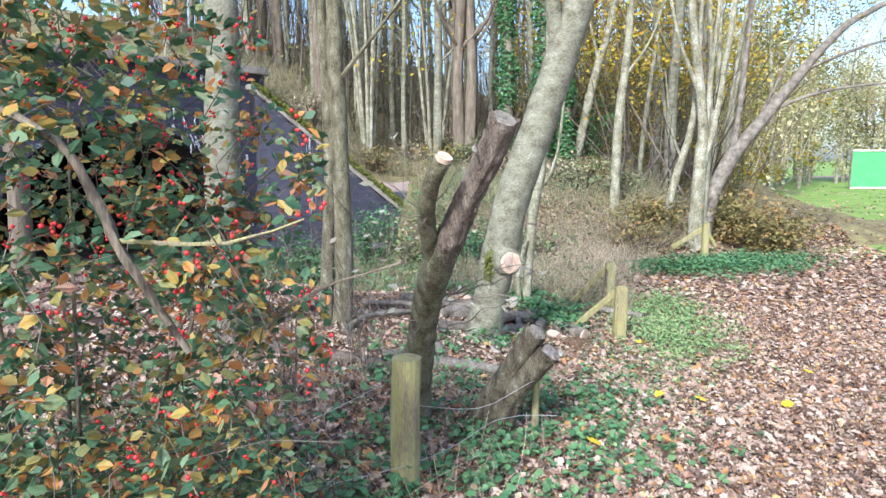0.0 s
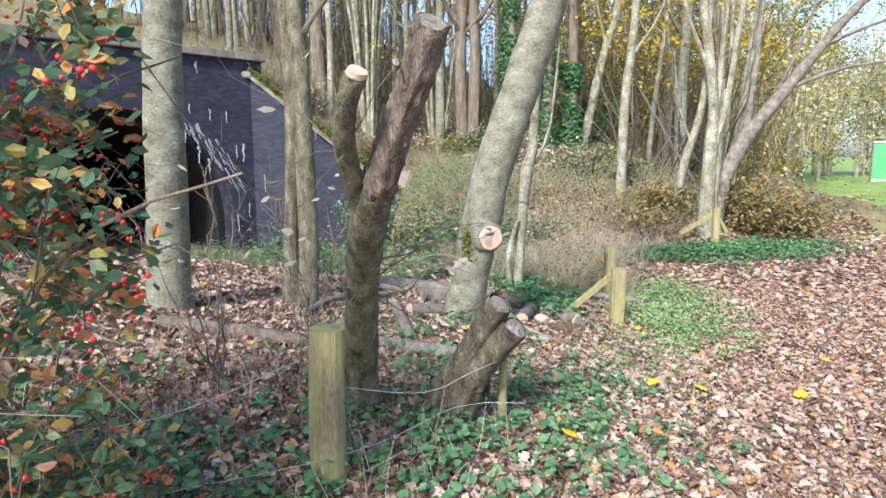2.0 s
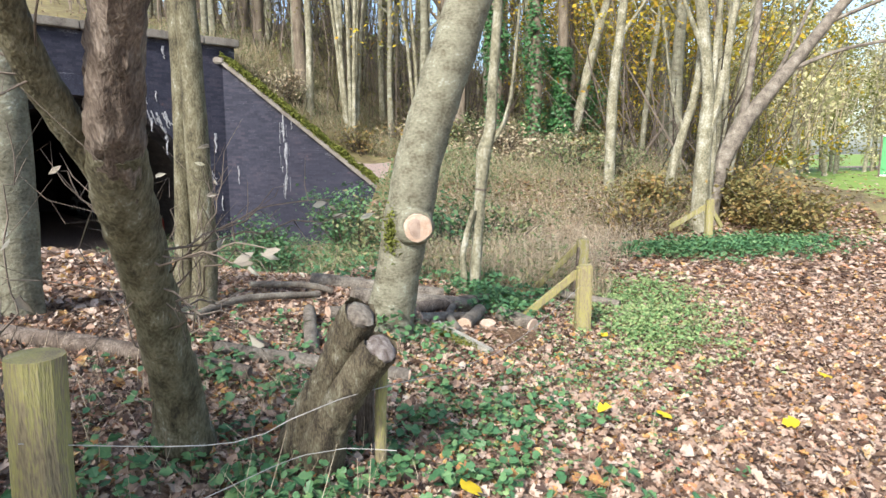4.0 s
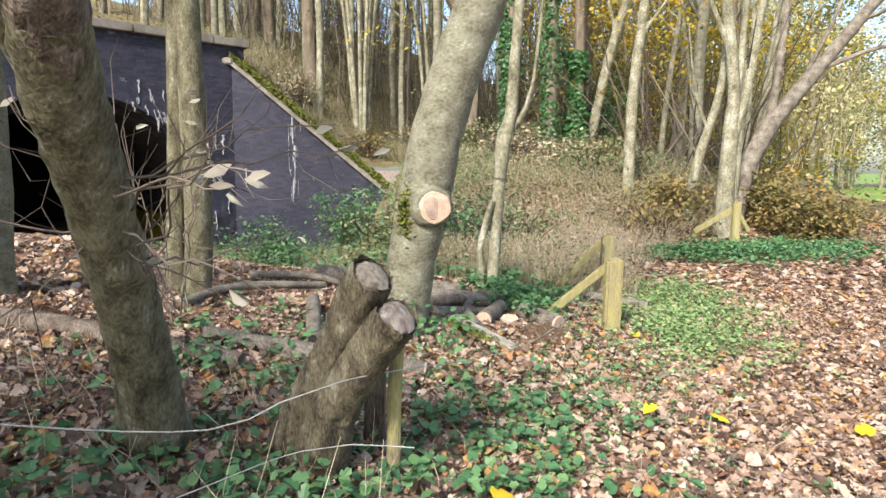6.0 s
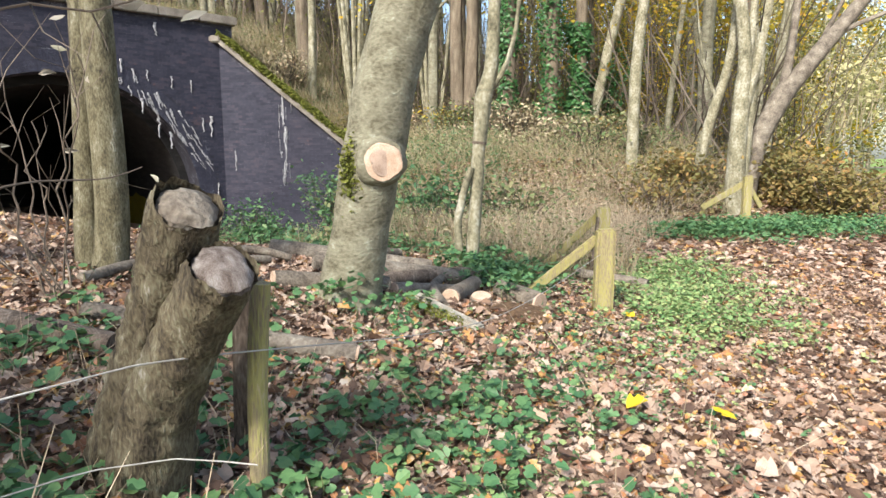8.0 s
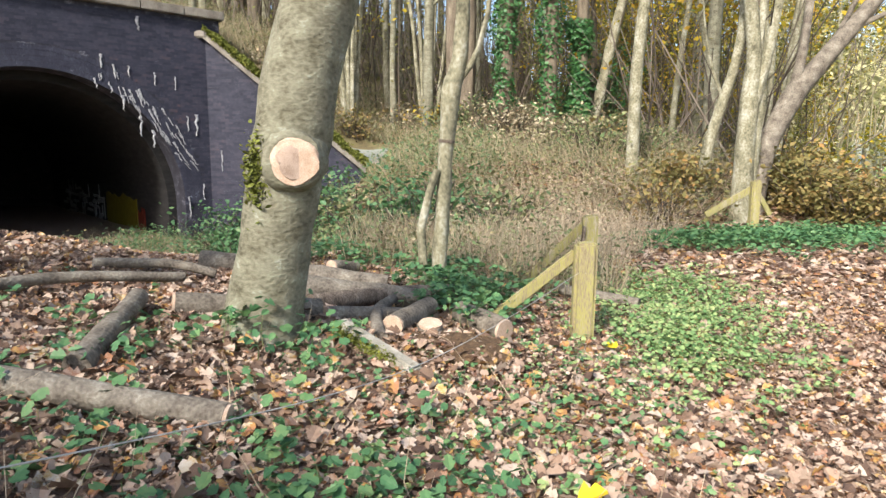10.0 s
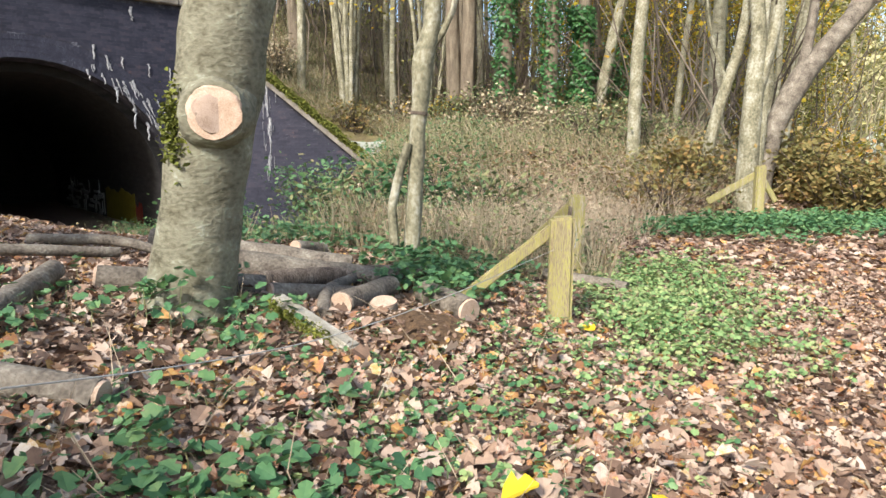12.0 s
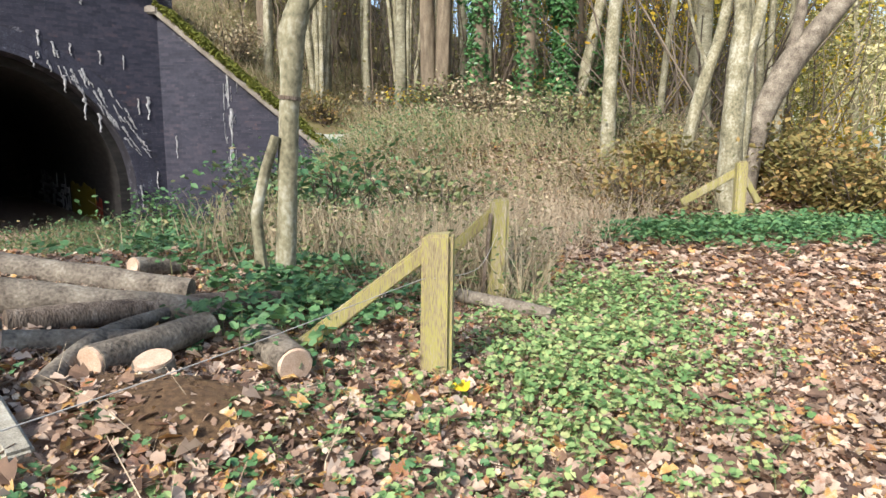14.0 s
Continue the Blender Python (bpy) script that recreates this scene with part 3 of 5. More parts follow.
def bark(pts, radii, sides=40, step=0.02, ridge=0.06, seed=0, torn=0.0):
    """A limb with ridged, flaking bark; torn lets its upper rim stand up in splinters."""
    V, F = tube(pts, radii, sides, step, 0.025, seed=seed)
    rg = np.random.default_rng(seed + 11)
    V = np.array(V)
    rows = len(V) // sides
    V = V.reshape(rows, sides, 3)
    mid = V.mean(1, keepdims=True)
    th = np.arange(sides) * 2 * math.pi / sides
    d = np.zeros((rows, sides))
    for k in range(7):
        f, g, q = rg.integers(3, 13), rg.uniform(-0.25, 0.25), rg.uniform(0, 6.28)
        d += (1 - 2 * np.abs(np.sin(0.5 * f * th[None] + g * np.arange(rows)[:, None] + q))) / 5
    d += rg.normal(0, 0.35, (rows, sides))
    V = mid + (V - mid) * (1 + ridge * d[:, :, None])
    if torn:
        axis_up = (mid[-1] - mid[-3])[0]
        axis_up /= np.linalg.norm(axis_up)
        lift = torn * (rg.random(sides) ** 2 + 0.6 * np.sin(2 * th + seed))
        V[-1] += axis_up * lift[:, None]
        V[-2] += axis_up * lift[:, None] * 0.6
        F = F[:-1]
    return V.reshape(-1, 3), F


def crooked(a, b, r, kink, k):
    """A thin crooked twig from a to b."""
    a, b = np.array(a, float), np.array(b, float)
    rg = np.random.default_rng(k)
    n = max(3, int(np.linalg.norm(b - a) / 0.09))
    pts = [a + (b - a) * i / n + rg.normal(0, kink, 3) * (0 < i < n) for i in range(n + 1)]
    return pts, tube(pts, [r, r * 0.4], 5, 0.05, 0.05)


def twiggy(parent, a, ends, r, k, side=4, reach=0.16):
    """Twigs from one place to several ends, with short side shoots."""
    for e in ends:
        pts, vf = crooked(a, e, r, 0.018, k)
        k += 1
        part("twig", vf, M_TWIG, parent)
        rg = np.random.default_rng(k)
        A = np.array([pts[i] for i in rg.integers(1, len(pts), side)])
        out = np.array(e) - np.array(a)
        B = A + out / np.linalg.norm(out) * reach * 0.7 + rg.normal(0, reach * 0.5, A.shape)
        tagged(part("spray", stems(A, B, r * 0.45, 0.12), M_TWIG, parent), kind="stuff")


dark = thing("pollarded_dark_tree", (-0.17, 3.81, gz(-0.17, 3.81) - 0.05), "dark leaning tree with sawn-off stems and bare twigs", "tree")
part("trunk", bark([(-0.2, 3.9, -0.1), (-0.16, 3.78, 0.25), (-0.1, 3.5, 0.75), (-0.03, 3.26, 1.05), (0.02, 3.15, 1.18)], [0.14, 0.09, 0.082, 0.085, 0.075], 40, 0.025, 0.05, 1), M_MOTTLED, dark, "green-grey mottled bark")
part("limb", bark([(-0.04, 3.3, 0.98), (0.04, 3.12, 1.22), (0.13, 3.0, 1.45), (0.2, 2.92, 1.6), (0.27, 2.82, 1.78)], [0.06, 0.075, 0.064, 0.068, 0.066], 36, 0.02, 0.1, 2, 0.012), M_DARKBARK, dark, "dark red-brown flaking bark")
part("limb", bark([(-0.04, 3.28, 1.02), (-0.08, 3.02, 1.33), (-0.05, 2.87, 1.5), (0.0, 2.8, 1.6)], [0.045, 0.045, 0.04, 0.042], 30, 0.02, 0.05, 3), M_MOTTLED, dark)
part("cut_face", tube([(0.255, 2.842, 1.755), (0.268, 2.823, 1.782)], [0.06, 0.058], 14, 0.5), M_LOGBARK, dark, "weathered sawn face")
part("cut_face", tube([(0.0, 2.8, 1.6), (0.008, 2.79, 1.618)], [0.04, 0.036], 14, 0.5), M_CUT, dark, "pale sawn face")
LEAF_ENDS = [(0.556, 3.686, 0.96), (0.495, 3.608, 1.0), (0.376, 3.325, 0.87), (0.342, 3.263, 0.84), (0.056, 3.662, 0.87), (-0.004, 3.572, 0.64), (0.339, 3.13, 0.9), (0.164, 4.316, 0.64)]
twiggy(dark, (-0.06, 3.42, 0.85), LEAF_ENDS[:4], 0.0045, 20)
twiggy(dark, (-0.13, 3.62, 0.55), LEAF_ENDS[4:], 0.0045, 30)
twiggy(dark, (-0.1, 3.5, 0.72), [(-0.42, 3.3, 0.78), (0.28, 3.45, 0.6), (0.2, 3.75, 0.42), (-0.4, 3.6, 1.1), (0.35, 3.3, 1.0), (-0.3, 3.3, 0.5)], 0.004, 40, 6)
twiggy(dark, (-0.07, 3.0, 1.34), [(-0.35, 2.9, 1.55), (-0.3, 2.75, 1.3), (0.15, 2.8, 1.7), (-0.25, 3.1, 1.75), (-0.22, 2.62, 1.1)], 0.0035, 60, 5)
ends = np.array(LEAF_ENDS + LEAF_ENDS[:4] + [(-0.35, 2.9, 1.52), (-0.3, 2.75, 1.27), (-0.26, 2.7, 1.2), (-0.22, 2.62, 1.08), (-0.24, 2.66, 1.0), (0.12, 2.85, 1.68), (-0.25, 3.1, 1.73), (0.28, 3.45, 0.57), (-0.42, 3.3, 0.75)])
hang = ends + rng.normal(0, 0.02, ends.shape) - (0, 0, 0.02)
for p in hang:
    nrm = np.array([[random.uniform(-0.6, 0.6), -1.0, random.uniform(-0.2, 0.6)]])
    part("withered_leaf", leaves([p], random.uniform(0.045, 0.075), 0.25, 0.4, 0.35, up=nrm), M_WITHERED, dark, "pale withered hanging leaf")

big_pts = [(0.38, 6.06, -0.35), (0.40, 6.06, -0.1), (0.47, 6.06, 0.3), (0.55, 6.06, 0.72), (0.67, 6.06, 1.25), (0.89, 6.06, 1.9), (1.13, 6.06, 2.65), (1.31, 6.1, 3.3), (1.5, 6.2, 4.6), (1.6, 6.3, 6.2)]
big = tree("leaning_grey_tree", (0.41, 6.06, gz(0.41, 6.06) - 0.05), "leaning grey tree with a fresh sawn branch scar and moss",
     tube(big_pts, [0.26, 0.185, 0.16, 0.175, 0.165, 0.16, 0.15, 0.13, 0.1, 0.05], 20, 0.07, 0.022), M_BEECH,
     [([(1.1, 6.06, 2.5), (1.0, 6.0, 3.0), (0.95, 5.9, 3.9), (0.8, 5.8, 5.2)], [0.09, 0.03]), ([(1.28, 6.1, 3.2), (1.7, 6.2, 3.9), (2.3, 6.3, 4.7)], [0.06, 0.015]), ([(1.2, 6.1, 2.9), (1.6, 5.9, 3.2), (2.1, 5.7, 3.5)], [0.03, 0.008])],
     70, ((1.3, 6.2, 5.8), (1.6, 1.5, 0.9), 200, 0.09, M_OLIVECROWN))
collar = part("branch_collar", tube([(0.58, 6.0, 0.66), (0.615, 5.9, 0.65), (0.63, 5.855, 0.648)], [0.15, 0.135, 0.112], 20, 0.03, 0.05), M_BEECH, big)
part("branch_scar", tube([(0.63, 5.856, 0.648), (0.634, 5.843, 0.648)], [0.1, 0.096], 20, 0.5, 0.05), M_CUT, collar, "pale fresh oval saw cut")
part("heartwood", tube([(0.632, 5.846, 0.645), (0.635, 5.84, 0.645)], [0.07, 0.066], 18, 0.5, 0.09), M_HEART, collar, "darker tan heart of the saw cut")
mP = np.array([(0.452, 5.915, 0.6)]) + rng.normal(0, 1, (700, 3)) * (0.03, 0.016, 0.075)
tagged(part("moss_patch", leaves(mP, rng.uniform(0.015, 0.035, 700), 1.0), M_MOSS, big, "yellow-green moss below the scar"), kind="stuff")

stump = thing("leaning_stump", (0.3, 3.95, gz(0.3, 3.95) - 0.03), "dark leaning double stump with sawn stubs", "tree stump")
part("stub", bark([(0.24, 4.02, -0.18), (0.33, 3.93, 0.08), (0.45, 3.84, 0.32), (0.54, 3.765, 0.52), (0.57, 3.74, 0.57)], [0.14, 0.09, 0.076, 0.074, 0.07], 44, 0.016, 0.085, 2, 0.012), M_STUMPBARK, stump, "ridged bark, torn at the top")
part("stub", bark([(0.34, 3.92, -0.14), (0.42, 3.85, 0.1), (0.54, 3.78, 0.3), (0.65, 3.70, 0.45)], [0.12, 0.083, 0.072, 0.07], 44, 0.016, 0.075, 5, 0.012), M_STUMPBARK, stump, "ridged bark, torn at the top")
for a, b, r, k, m in (((0.54, 3.765, 0.52), (0.568, 3.742, 0.566), 0.064, 7, M_LOGBARK), ((0.63, 3.715, 0.42), (0.655, 3.697, 0.452), 0.062, 9, M_SPLINTER)):
    a, b = np.array(a), np.array(b)
    part("broken_face", bark([a, b, b + (b - a) * 0.35], [r, r * 0.95, r * 0.4], 30, 0.006, 0.09, k), m, stump, "rough weathered broken wood")

for bx, by, k in ((-0.55, 4.5, 200), (-0.95, 3.9, 230), (-0.75, 5.2, 260)):
    gb = float(gz(bx, by))
    t = thing("bare_shrub", (bx, by, gb), "bare twiggy shrub with a few withered leaves", "shrub", "bare shrubs")
    twiggy(t, (bx, by, gb - 0.03), [(bx + random.uniform(-0.45, 0.45), by + random.uniform(-0.3, 0.3), gb + random.uniform(0.7, 1.35)) for q in range(6)], 0.006, k, 8, 0.26)
    for q in range(5):
        part("withered_leaf", leaves([(bx + random.uniform(-0.35, 0.35), by + random.uniform(-0.3, 0.2), gb + random.uniform(0.5, 1.2))], 0.06, 0.25, 0.38, 0.35, up=np.array([[random.uniform(-0.6, 0.6), -1.0, 0.3]])), M_WITHERED, t)

pole = tree("slender_pale_tree", (1.07, 8.0, gz(1.07, 8) - 0.03), "slender pale tree ringed by a dark wire band",
     tube([(1.06, 8.0, -0.4), (1.07, 8.0, -0.24), (1.10, 8.0, 0.3), (1.13, 8.0, 0.80), (1.16, 8.0, 1.15), (1.22, 8.0, 1.4), (1.25, 8, 1.9), (1.3, 8.0, 3), (1.25, 8.1, 5)], [0.085, 0.06, 0.055, 0.056, 0.075, 0.06, 0.05, 0.045, 0.02], 12, 0.08, 0.05), M_PALE,
     [([(1.17, 8, 1.2), (1.3, 8, 1.35), (1.42, 7.95, 1.7), (1.5, 7.9, 2.6)], [0.03, 0.012]), ([(0.99, 7.93, -0.3), (0.95, 7.9, 0.16), (1.06, 7.95, 0.59)], [0.035, 0.03])])
part("wire_band", tube([(1.128, 8, 0.79), (1.13, 8, 0.81)], [0.062, 0.062], 14, 0.5, 0.01), M_DARKBARK, pole, "dark band round the stem")

# trees at the far edge of the path
fG = tree("forked_pale_tree", (5.2, 13.0, gz(5.2, 13)), "pale tree forking low above the shrubs",
     tube([(5.21, 13, -0.35), (5.21, 13, 0.27), (5.22, 13, 1.37), (5.24, 13, 2.3), (5.05, 13, 3.6), (4.89, 13, 4.7), (4.8, 13.2, 7.5)], [0.2, 0.15, 0.13, 0.1, 0.09, 0.07, 0.03], 12), M_PALE,
     [([(5.23, 13, 1.3), (5.47, 13, 2.38), (5.75, 13, 4.7), (6.0, 13, 7)], [0.1, 0.02]), ([(5.3, 13, 0.2), (5.38, 13.05, 1.2), (5.36, 13.1, 2.6), (5.5, 13.1, 5)], [0.1, 0.03]), ([(5.1, 13, 3), (4.6, 13, 4.2), (4.3, 13.1, 6)], [0.05, 0.01])],
     80, ((5.2, 13.3, 6.5), (2.6, 2, 1.6), 260, 0.10, M_YELLOWCROWN))
fK = tree("dark_leaning_tree", (5.45, 13.2, gz(5.45, 13.2)), "dark forked tree leaning over the path",
     tube([(5.4, 13.2, -0.35), (5.5, 13.2, 0.4), (5.66, 13.2, 1.05), (5.98, 13.2, 1.7), (6.6, 13.2, 2.5), (7.89, 13.2, 4.1), (8.84, 13.2, 4.7), (10, 13, 5.3)], [0.2, 0.16, 0.15, 0.16, 0.12, 0.08, 0.05, 0.02], 12), M_LOGBARK,
     [([(5.93, 13.2, 1.66), (6.03, 13.2, 2.42), (6.2, 13.3, 4.5), (6.3, 13.3, 7)], [0.09, 0.02]), ([(6.7, 13.2, 2.6), (7.6, 13.0, 2.95), (9.0, 12.7, 3.1), (10.5, 12.4, 2.9)], [0.045, 0.008]), ([(7.3, 13.2, 3.4), (8.6, 12.9, 3.9), (10.2, 12.5, 4.0)], [0.04, 0.008]), ([(6.3, 13.2, 2.1), (7.0, 13.3, 3.6), (7.6, 13.4, 5.5)], [0.05, 0.01])],
     90, ((8.0, 13.0, 4.6), (3.4, 2, 1.2), 150, 0.09, M_YELLOWCROWN))
tree("leaning_pale_tree", (4.75, 13.4, gz(4.75, 13.4)), "slim pale tree leaning among dark shrubs",
     tube([(4.7, 13.4, -0.4), (4.75, 13.4, 0.37), (4.88, 13.4, 1.19), (5.12, 13.4, 2.06), (5.22, 13.4, 3.0), (5.3, 13.5, 6)], [0.12, 0.09, 0.085, 0.075, 0.06, 0.02], 10), M_PALE,
     [([(5.0, 13.4, 1.6), (4.7, 13.3, 2.3), (4.5, 13.2, 3.4)], [0.03, 0.008])])
tree("straight_pale_tree", (3.87, 14.3, hill(3.87, 14.3)), "straight pale-stemmed tree at the foot of the bank",
     tube([(3.87, 14.3, 0.0), (3.87, 14.3, 0.65), (3.87, 14.3, 1.68), (3.91, 14.3, 2.71), (4.05, 14.3, 4.5), (4.1, 14.4, 8)], [0.15, 0.11, 0.105, 0.1, 0.08, 0.03], 10), M_PALE,
     [([(3.98, 14.3, 3.4), (4.5, 14.2, 4.2), (4.9, 14.2, 5.5)], [0.04, 0.01])], 0, ((4.1, 14.4, 7.4), (1.8, 1.8, 1.5), 200, 0.1, M_YELLOWCROWN))
tree("pale_slanting_tree", (3.76, 18.9, hill(3.76, 18.9)), "white-barked tree slanting on the bank",
     tube([(3.65, 18.9, 0.3), (3.76, 18.9, 0.97), (4.05, 18.9, 2.24), (4.35, 18.9, 3.76), (4.9, 18.9, 6), (5.2, 18.9, 9)], [0.18, 0.14, 0.13, 0.12, 0.1, 0.03], 10), M_PALE,
     [([(4.5, 18.9, 4.4), (4.2, 18.9, 5.6), (4.0, 18.9, 7)], [0.05, 0.01])], 0, ((5, 18.9, 8.4), (2.2, 2.2, 1.6), 220, 0.12, M_YELLOWCROWN))

# ---- the wood on the embankment ----
def wood_tree(h, r, lean, mat, crown_mat, n, crown_low, size=0.13):
    pts = [(0, 0, -0.5)]
    x = y = 0.0
    for k in range(1, 6):
        x += lean * h / 5 + random.uniform(-0.12, 0.12)
        y += random.uniform(-0.12, 0.12)
        pts.append((x, y, h * k / 5))
    t = thing("woodland_tree", (0, 0, 0), "tall slim woodland tree with thin autumn foliage", "tree", "woodland trees")
    part("trunk", tube(pts, [r * 1.3, r, r * 0.9, r * 0.75, r * 0.5, r * 0.15], 8, 0.5, 0.05, seed=h), mat, t)
    for k in range(6):
        u = random.uniform(0.25, 0.9)
        i = min(int(u * 5), 4)
        a = np.array(pts[i]) + (np.array(pts[i + 1]) - np.array(pts[i])) * (u * 5 - i)
        th = random.uniform(0, 6.28)
        L = random.uniform(0.8, 2.2)
        part("limb", tube([a, a + (math.cos(th) * L * 0.5, math.sin(th) * L * 0.5, L * 0.5), a + (math.cos(th) * L * 0.8, math.sin(th) * L * 0.8, L * 1.3)], [r * 0.4, r * 0.25, 0.01], 5, 0.5, 0.05), mat, t)
    cl = rng.normal(0, 1, (26, 3)) * (1.1, 1.1, (1 - crown_low) * h * 0.32) + (x * 0.7, y * 0.7, h * (0.5 + crown_low / 2))
    P = cl[rng.integers(0, 26, n)] + rng.normal(0, 0.38, (n, 3))
    P = P[P[:, 2] > h * crown_low * 0.8]
    part("crown", leaves(P, rng.uniform(0.6, 1.25, len(P)) * size, 1.1), crown_mat, t)
    return t


kinds = [wood_tree(11, 0.13, 0.02, M_BEECH, M_YELLOWCROWN, 500, 0.3), wood_tree(12, 0.10, -0.04, M_PALE, M_OLIVECROWN, 420, 0.35),
         wood_tree(9, 0.07, 0.06, M_BROWNBARK, M_YELLOWCROWN, 600, 0.15), wood_tree(13, 0.17, 0.0, M_BROWNBARK, M_OLIVECROWN, 500, 0.4),
         wood_tree(8, 0.06, 0.12, M_PALE, M_YELLOWCROWN, 650, 0.12), wood_tree(10, 0.09, -0.02, M_BEECH, M_OLIVECROWN, 450, 0.3)]
spots = []
while len(spots) < 105:
    x, y = random.uniform(-11, 9.5), random.uniform(19.6, 40)
    if x < -5 and float(behind(x, y)) < 1.2:
        continue
    if y > 30 and random.random() < 0.5:
        continue
    if min((math.hypot(x - a, y - b) for a, b in spots), default=9) > 0.7:
        spots.append((x, y))
spots += [(0.79, 20), (-0.2, 20), (6.3, 17.5), (6.9, 20), (5.8, 16.2), (7.5, 18.5), (8.6, 22), (5.2, 17.0)]
first = {}
for i, (x, y) in enumerate(spots):
    right = x > 3
    k = random.choice([0, 2, 2, 4, 4, 5]) if right else random.choice([0, 1, 1, 5, 1, 3, 5])
    m = pose(x, y, float(top(x, y)) + 0.05, 0, 0, random.uniform(0, 360))
    if k not in first:
        kinds[k].matrix_basis = m
        first[k] = 1
    else:
        copy_thing(kinds[k], m)

# the wood goes on beside and behind the walk; mostly unseen, added for shade
for i in range(9):
    x, y = random.uniform(-14, -6.5), random.uniform(0, 11.5)
    if behind(x, y) > -2.5:
        continue
    copy_thing(kinds[random.choice([0, 3, 5, 2, 4])], pose(x, y, float(gz(x, y)), 0, 0, random.uniform(0, 360)))

# two more out-of-view trees, placed so their crowns shade the ground towards the tunnel
for x, y in ((-6.2, 0.2), (-5.0, -3.5)):
    copy_thing(kinds[random.choice([0, 3, 5])], pose(x, y, float(gz(x, y)), 0, 0, random.uniform(0, 360)))

# trees along the far side of the field
far_kinds = [wood_tree(11, 0.12, 0.02, M_PALE, M_TANCROWN, 1500, 0.05, 0.22), wood_tree(9, 0.1, -0.03, M_BROWNBARK, M_YELLOWCROWN, 1300, 0.08, 0.22), wood_tree(12, 0.12, 0.0, M_PALE, M_OLIVECROWN, 1400, 0.1, 0.22)]
far_first = {}
for i in range(64):
    x = 9 + i * 0.9 + random.uniform(-1, 1)
    y = (24 + 26 * float(ss(8, 34, x))) + random.uniform(0, 9)
    k = random.choice([0, 0, 1, 2])
    m = pose(x, y, float(gz(x, y)), 0, 0, random.uniform(0, 360))
    if k not in far_first:
        far_kinds[k].matrix_basis = m
        far_first[k] = 1
    else:
        copy_thing(far_kinds[k], m)

# thickets of thin stems
def thicket(name, label, xs, ys, n, h, r, mat, leafmat=None, nl=0, size=0.1, lean=0.25, cond=None):
    x, y = rng.uniform(*xs, n), rng.uniform(*ys, n)
    if cond is not None:
        k = cond(x, y)
        x, y = x[k], y[k]
    z = top(x, y)
    hh = rng.uniform(0.4, 1.1, len(x)) * h
    A = np.c_[x, y, z - 0.05]
    B = A + np.c_[rng.normal(0, lean, len(x)) * hh, rng.normal(0, lean, len(x)) * hh, hh]
    t = thing(name, (float(x.mean()), float(y.mean()), float(z.min())), label, "undergrowth", kind="stuff")
    part("stems", stems(A, B, rng.uniform(0.5, 1.2, len(x)) * r, 0.07), mat, t, smooth=False)
    if leafmat:
        i = rng.integers(0, len(x), nl)
        P = A[i] + (B - A)[i] * rng.uniform(0.1, 1.05, nl)[:, None] + rng.normal(0, size * 1.2, (nl, 3))
        part("foliage", leaves(P, rng.uniform(0.5, 1.2, nl) * size, 0.9, 0.5), leafmat, t, smooth=False)
    return t


on_bank = lambda x, y: (behind(x, y) > 0.6) | ((x > -0.6) & (hill(x, y) > gz(x, y)))
thicket("brushwood", "tangle of thin bare stems under the trees", (-12, 9), (21, 38), 1700, 4.5, 0.02, M_TWIG, M_OLIVECROWN, 22000, 0.11, 0.22, on_bank)
thicket("yellow_thicket", "yellow-leaved saplings behind the pale trees", (3.2, 10), (19.4, 27), 120, 5.5, 0.018, M_TWIG, M_YELLOWCROWN, 15000, 0.085, 0.22)
thicket("olive_thicket", "olive-leaved saplings among the pale trees", (3.0, 10), (19.4, 28), 160, 6, 0.02, M_TWIG, M_OLIVECROWN, 30000, 0.095, 0.25)
thicket("slanting_saplings", "slanting bare saplings at the wood edge", (4.3, 7.5), (15, 18), 60, 4.2, 0.022, M_TWIG, None, 0, 0.1, 0.45)
thicket("field_edge_brush", "pale drooping brushwood along the field edge", (8, 62), (26, 60), 3600, 4.2, 0.03, M_DRY, M_TANCROWN, 16000, 0.26, 0.2, lambda x, y: y > 24 + 26 * ss(8, 34, x) - 1)
thicket("bank_weeds", "dead brown weeds and grass on the bank", (-8, 5.5), (12, 24), 26000, 0.5, 0.006, M_DRY, M_BRUSHGREEN, 60000, 0.055, 0.5, lambda x, y: on_bank(x, y) & (behind(x, y) * (x < -0.5) + 2 * (x >= -0.5) > 1.0))
thicket("dry_grass_patch", "pale dry grass and dead stalks below the bank", (0.6, 5.0), (8.9, 13.6), 5500, 0.5, 0.0045, M_STRAW, M_DRY, 7000, 0.045, 0.4, lambda x, y: x < 2.1 + (y - 8.8) * 0.55 + rng.normal(0, 0.2, len(x)))
thicket("wet_weeds", "green weeds and nettles before the wing wall", (-7, 1.6), (9.6, 18.2), 3200, 0.45, 0.005, M_BRUSHGREEN, M_GREEN, 16000, 0.07, 0.3)
thicket("grey_weeds", "grey-green dying weeds before the tunnel mouth", (-7.5, 1.8), (9.2, 17), 2600, 0.42, 0.0045, M_DRY, M_BRUSHGREEN, 15000, 0.06, 0.35)
thicket("bramble_tangle", "dry bramble and grass between path and tunnel", (0.2, 2.6), (8.4, 10.8), 2600, 0.5, 0.005, M_DRY, M_BRUSHGREEN, 5000, 0.05, 0.3)
bank_shrubs = []
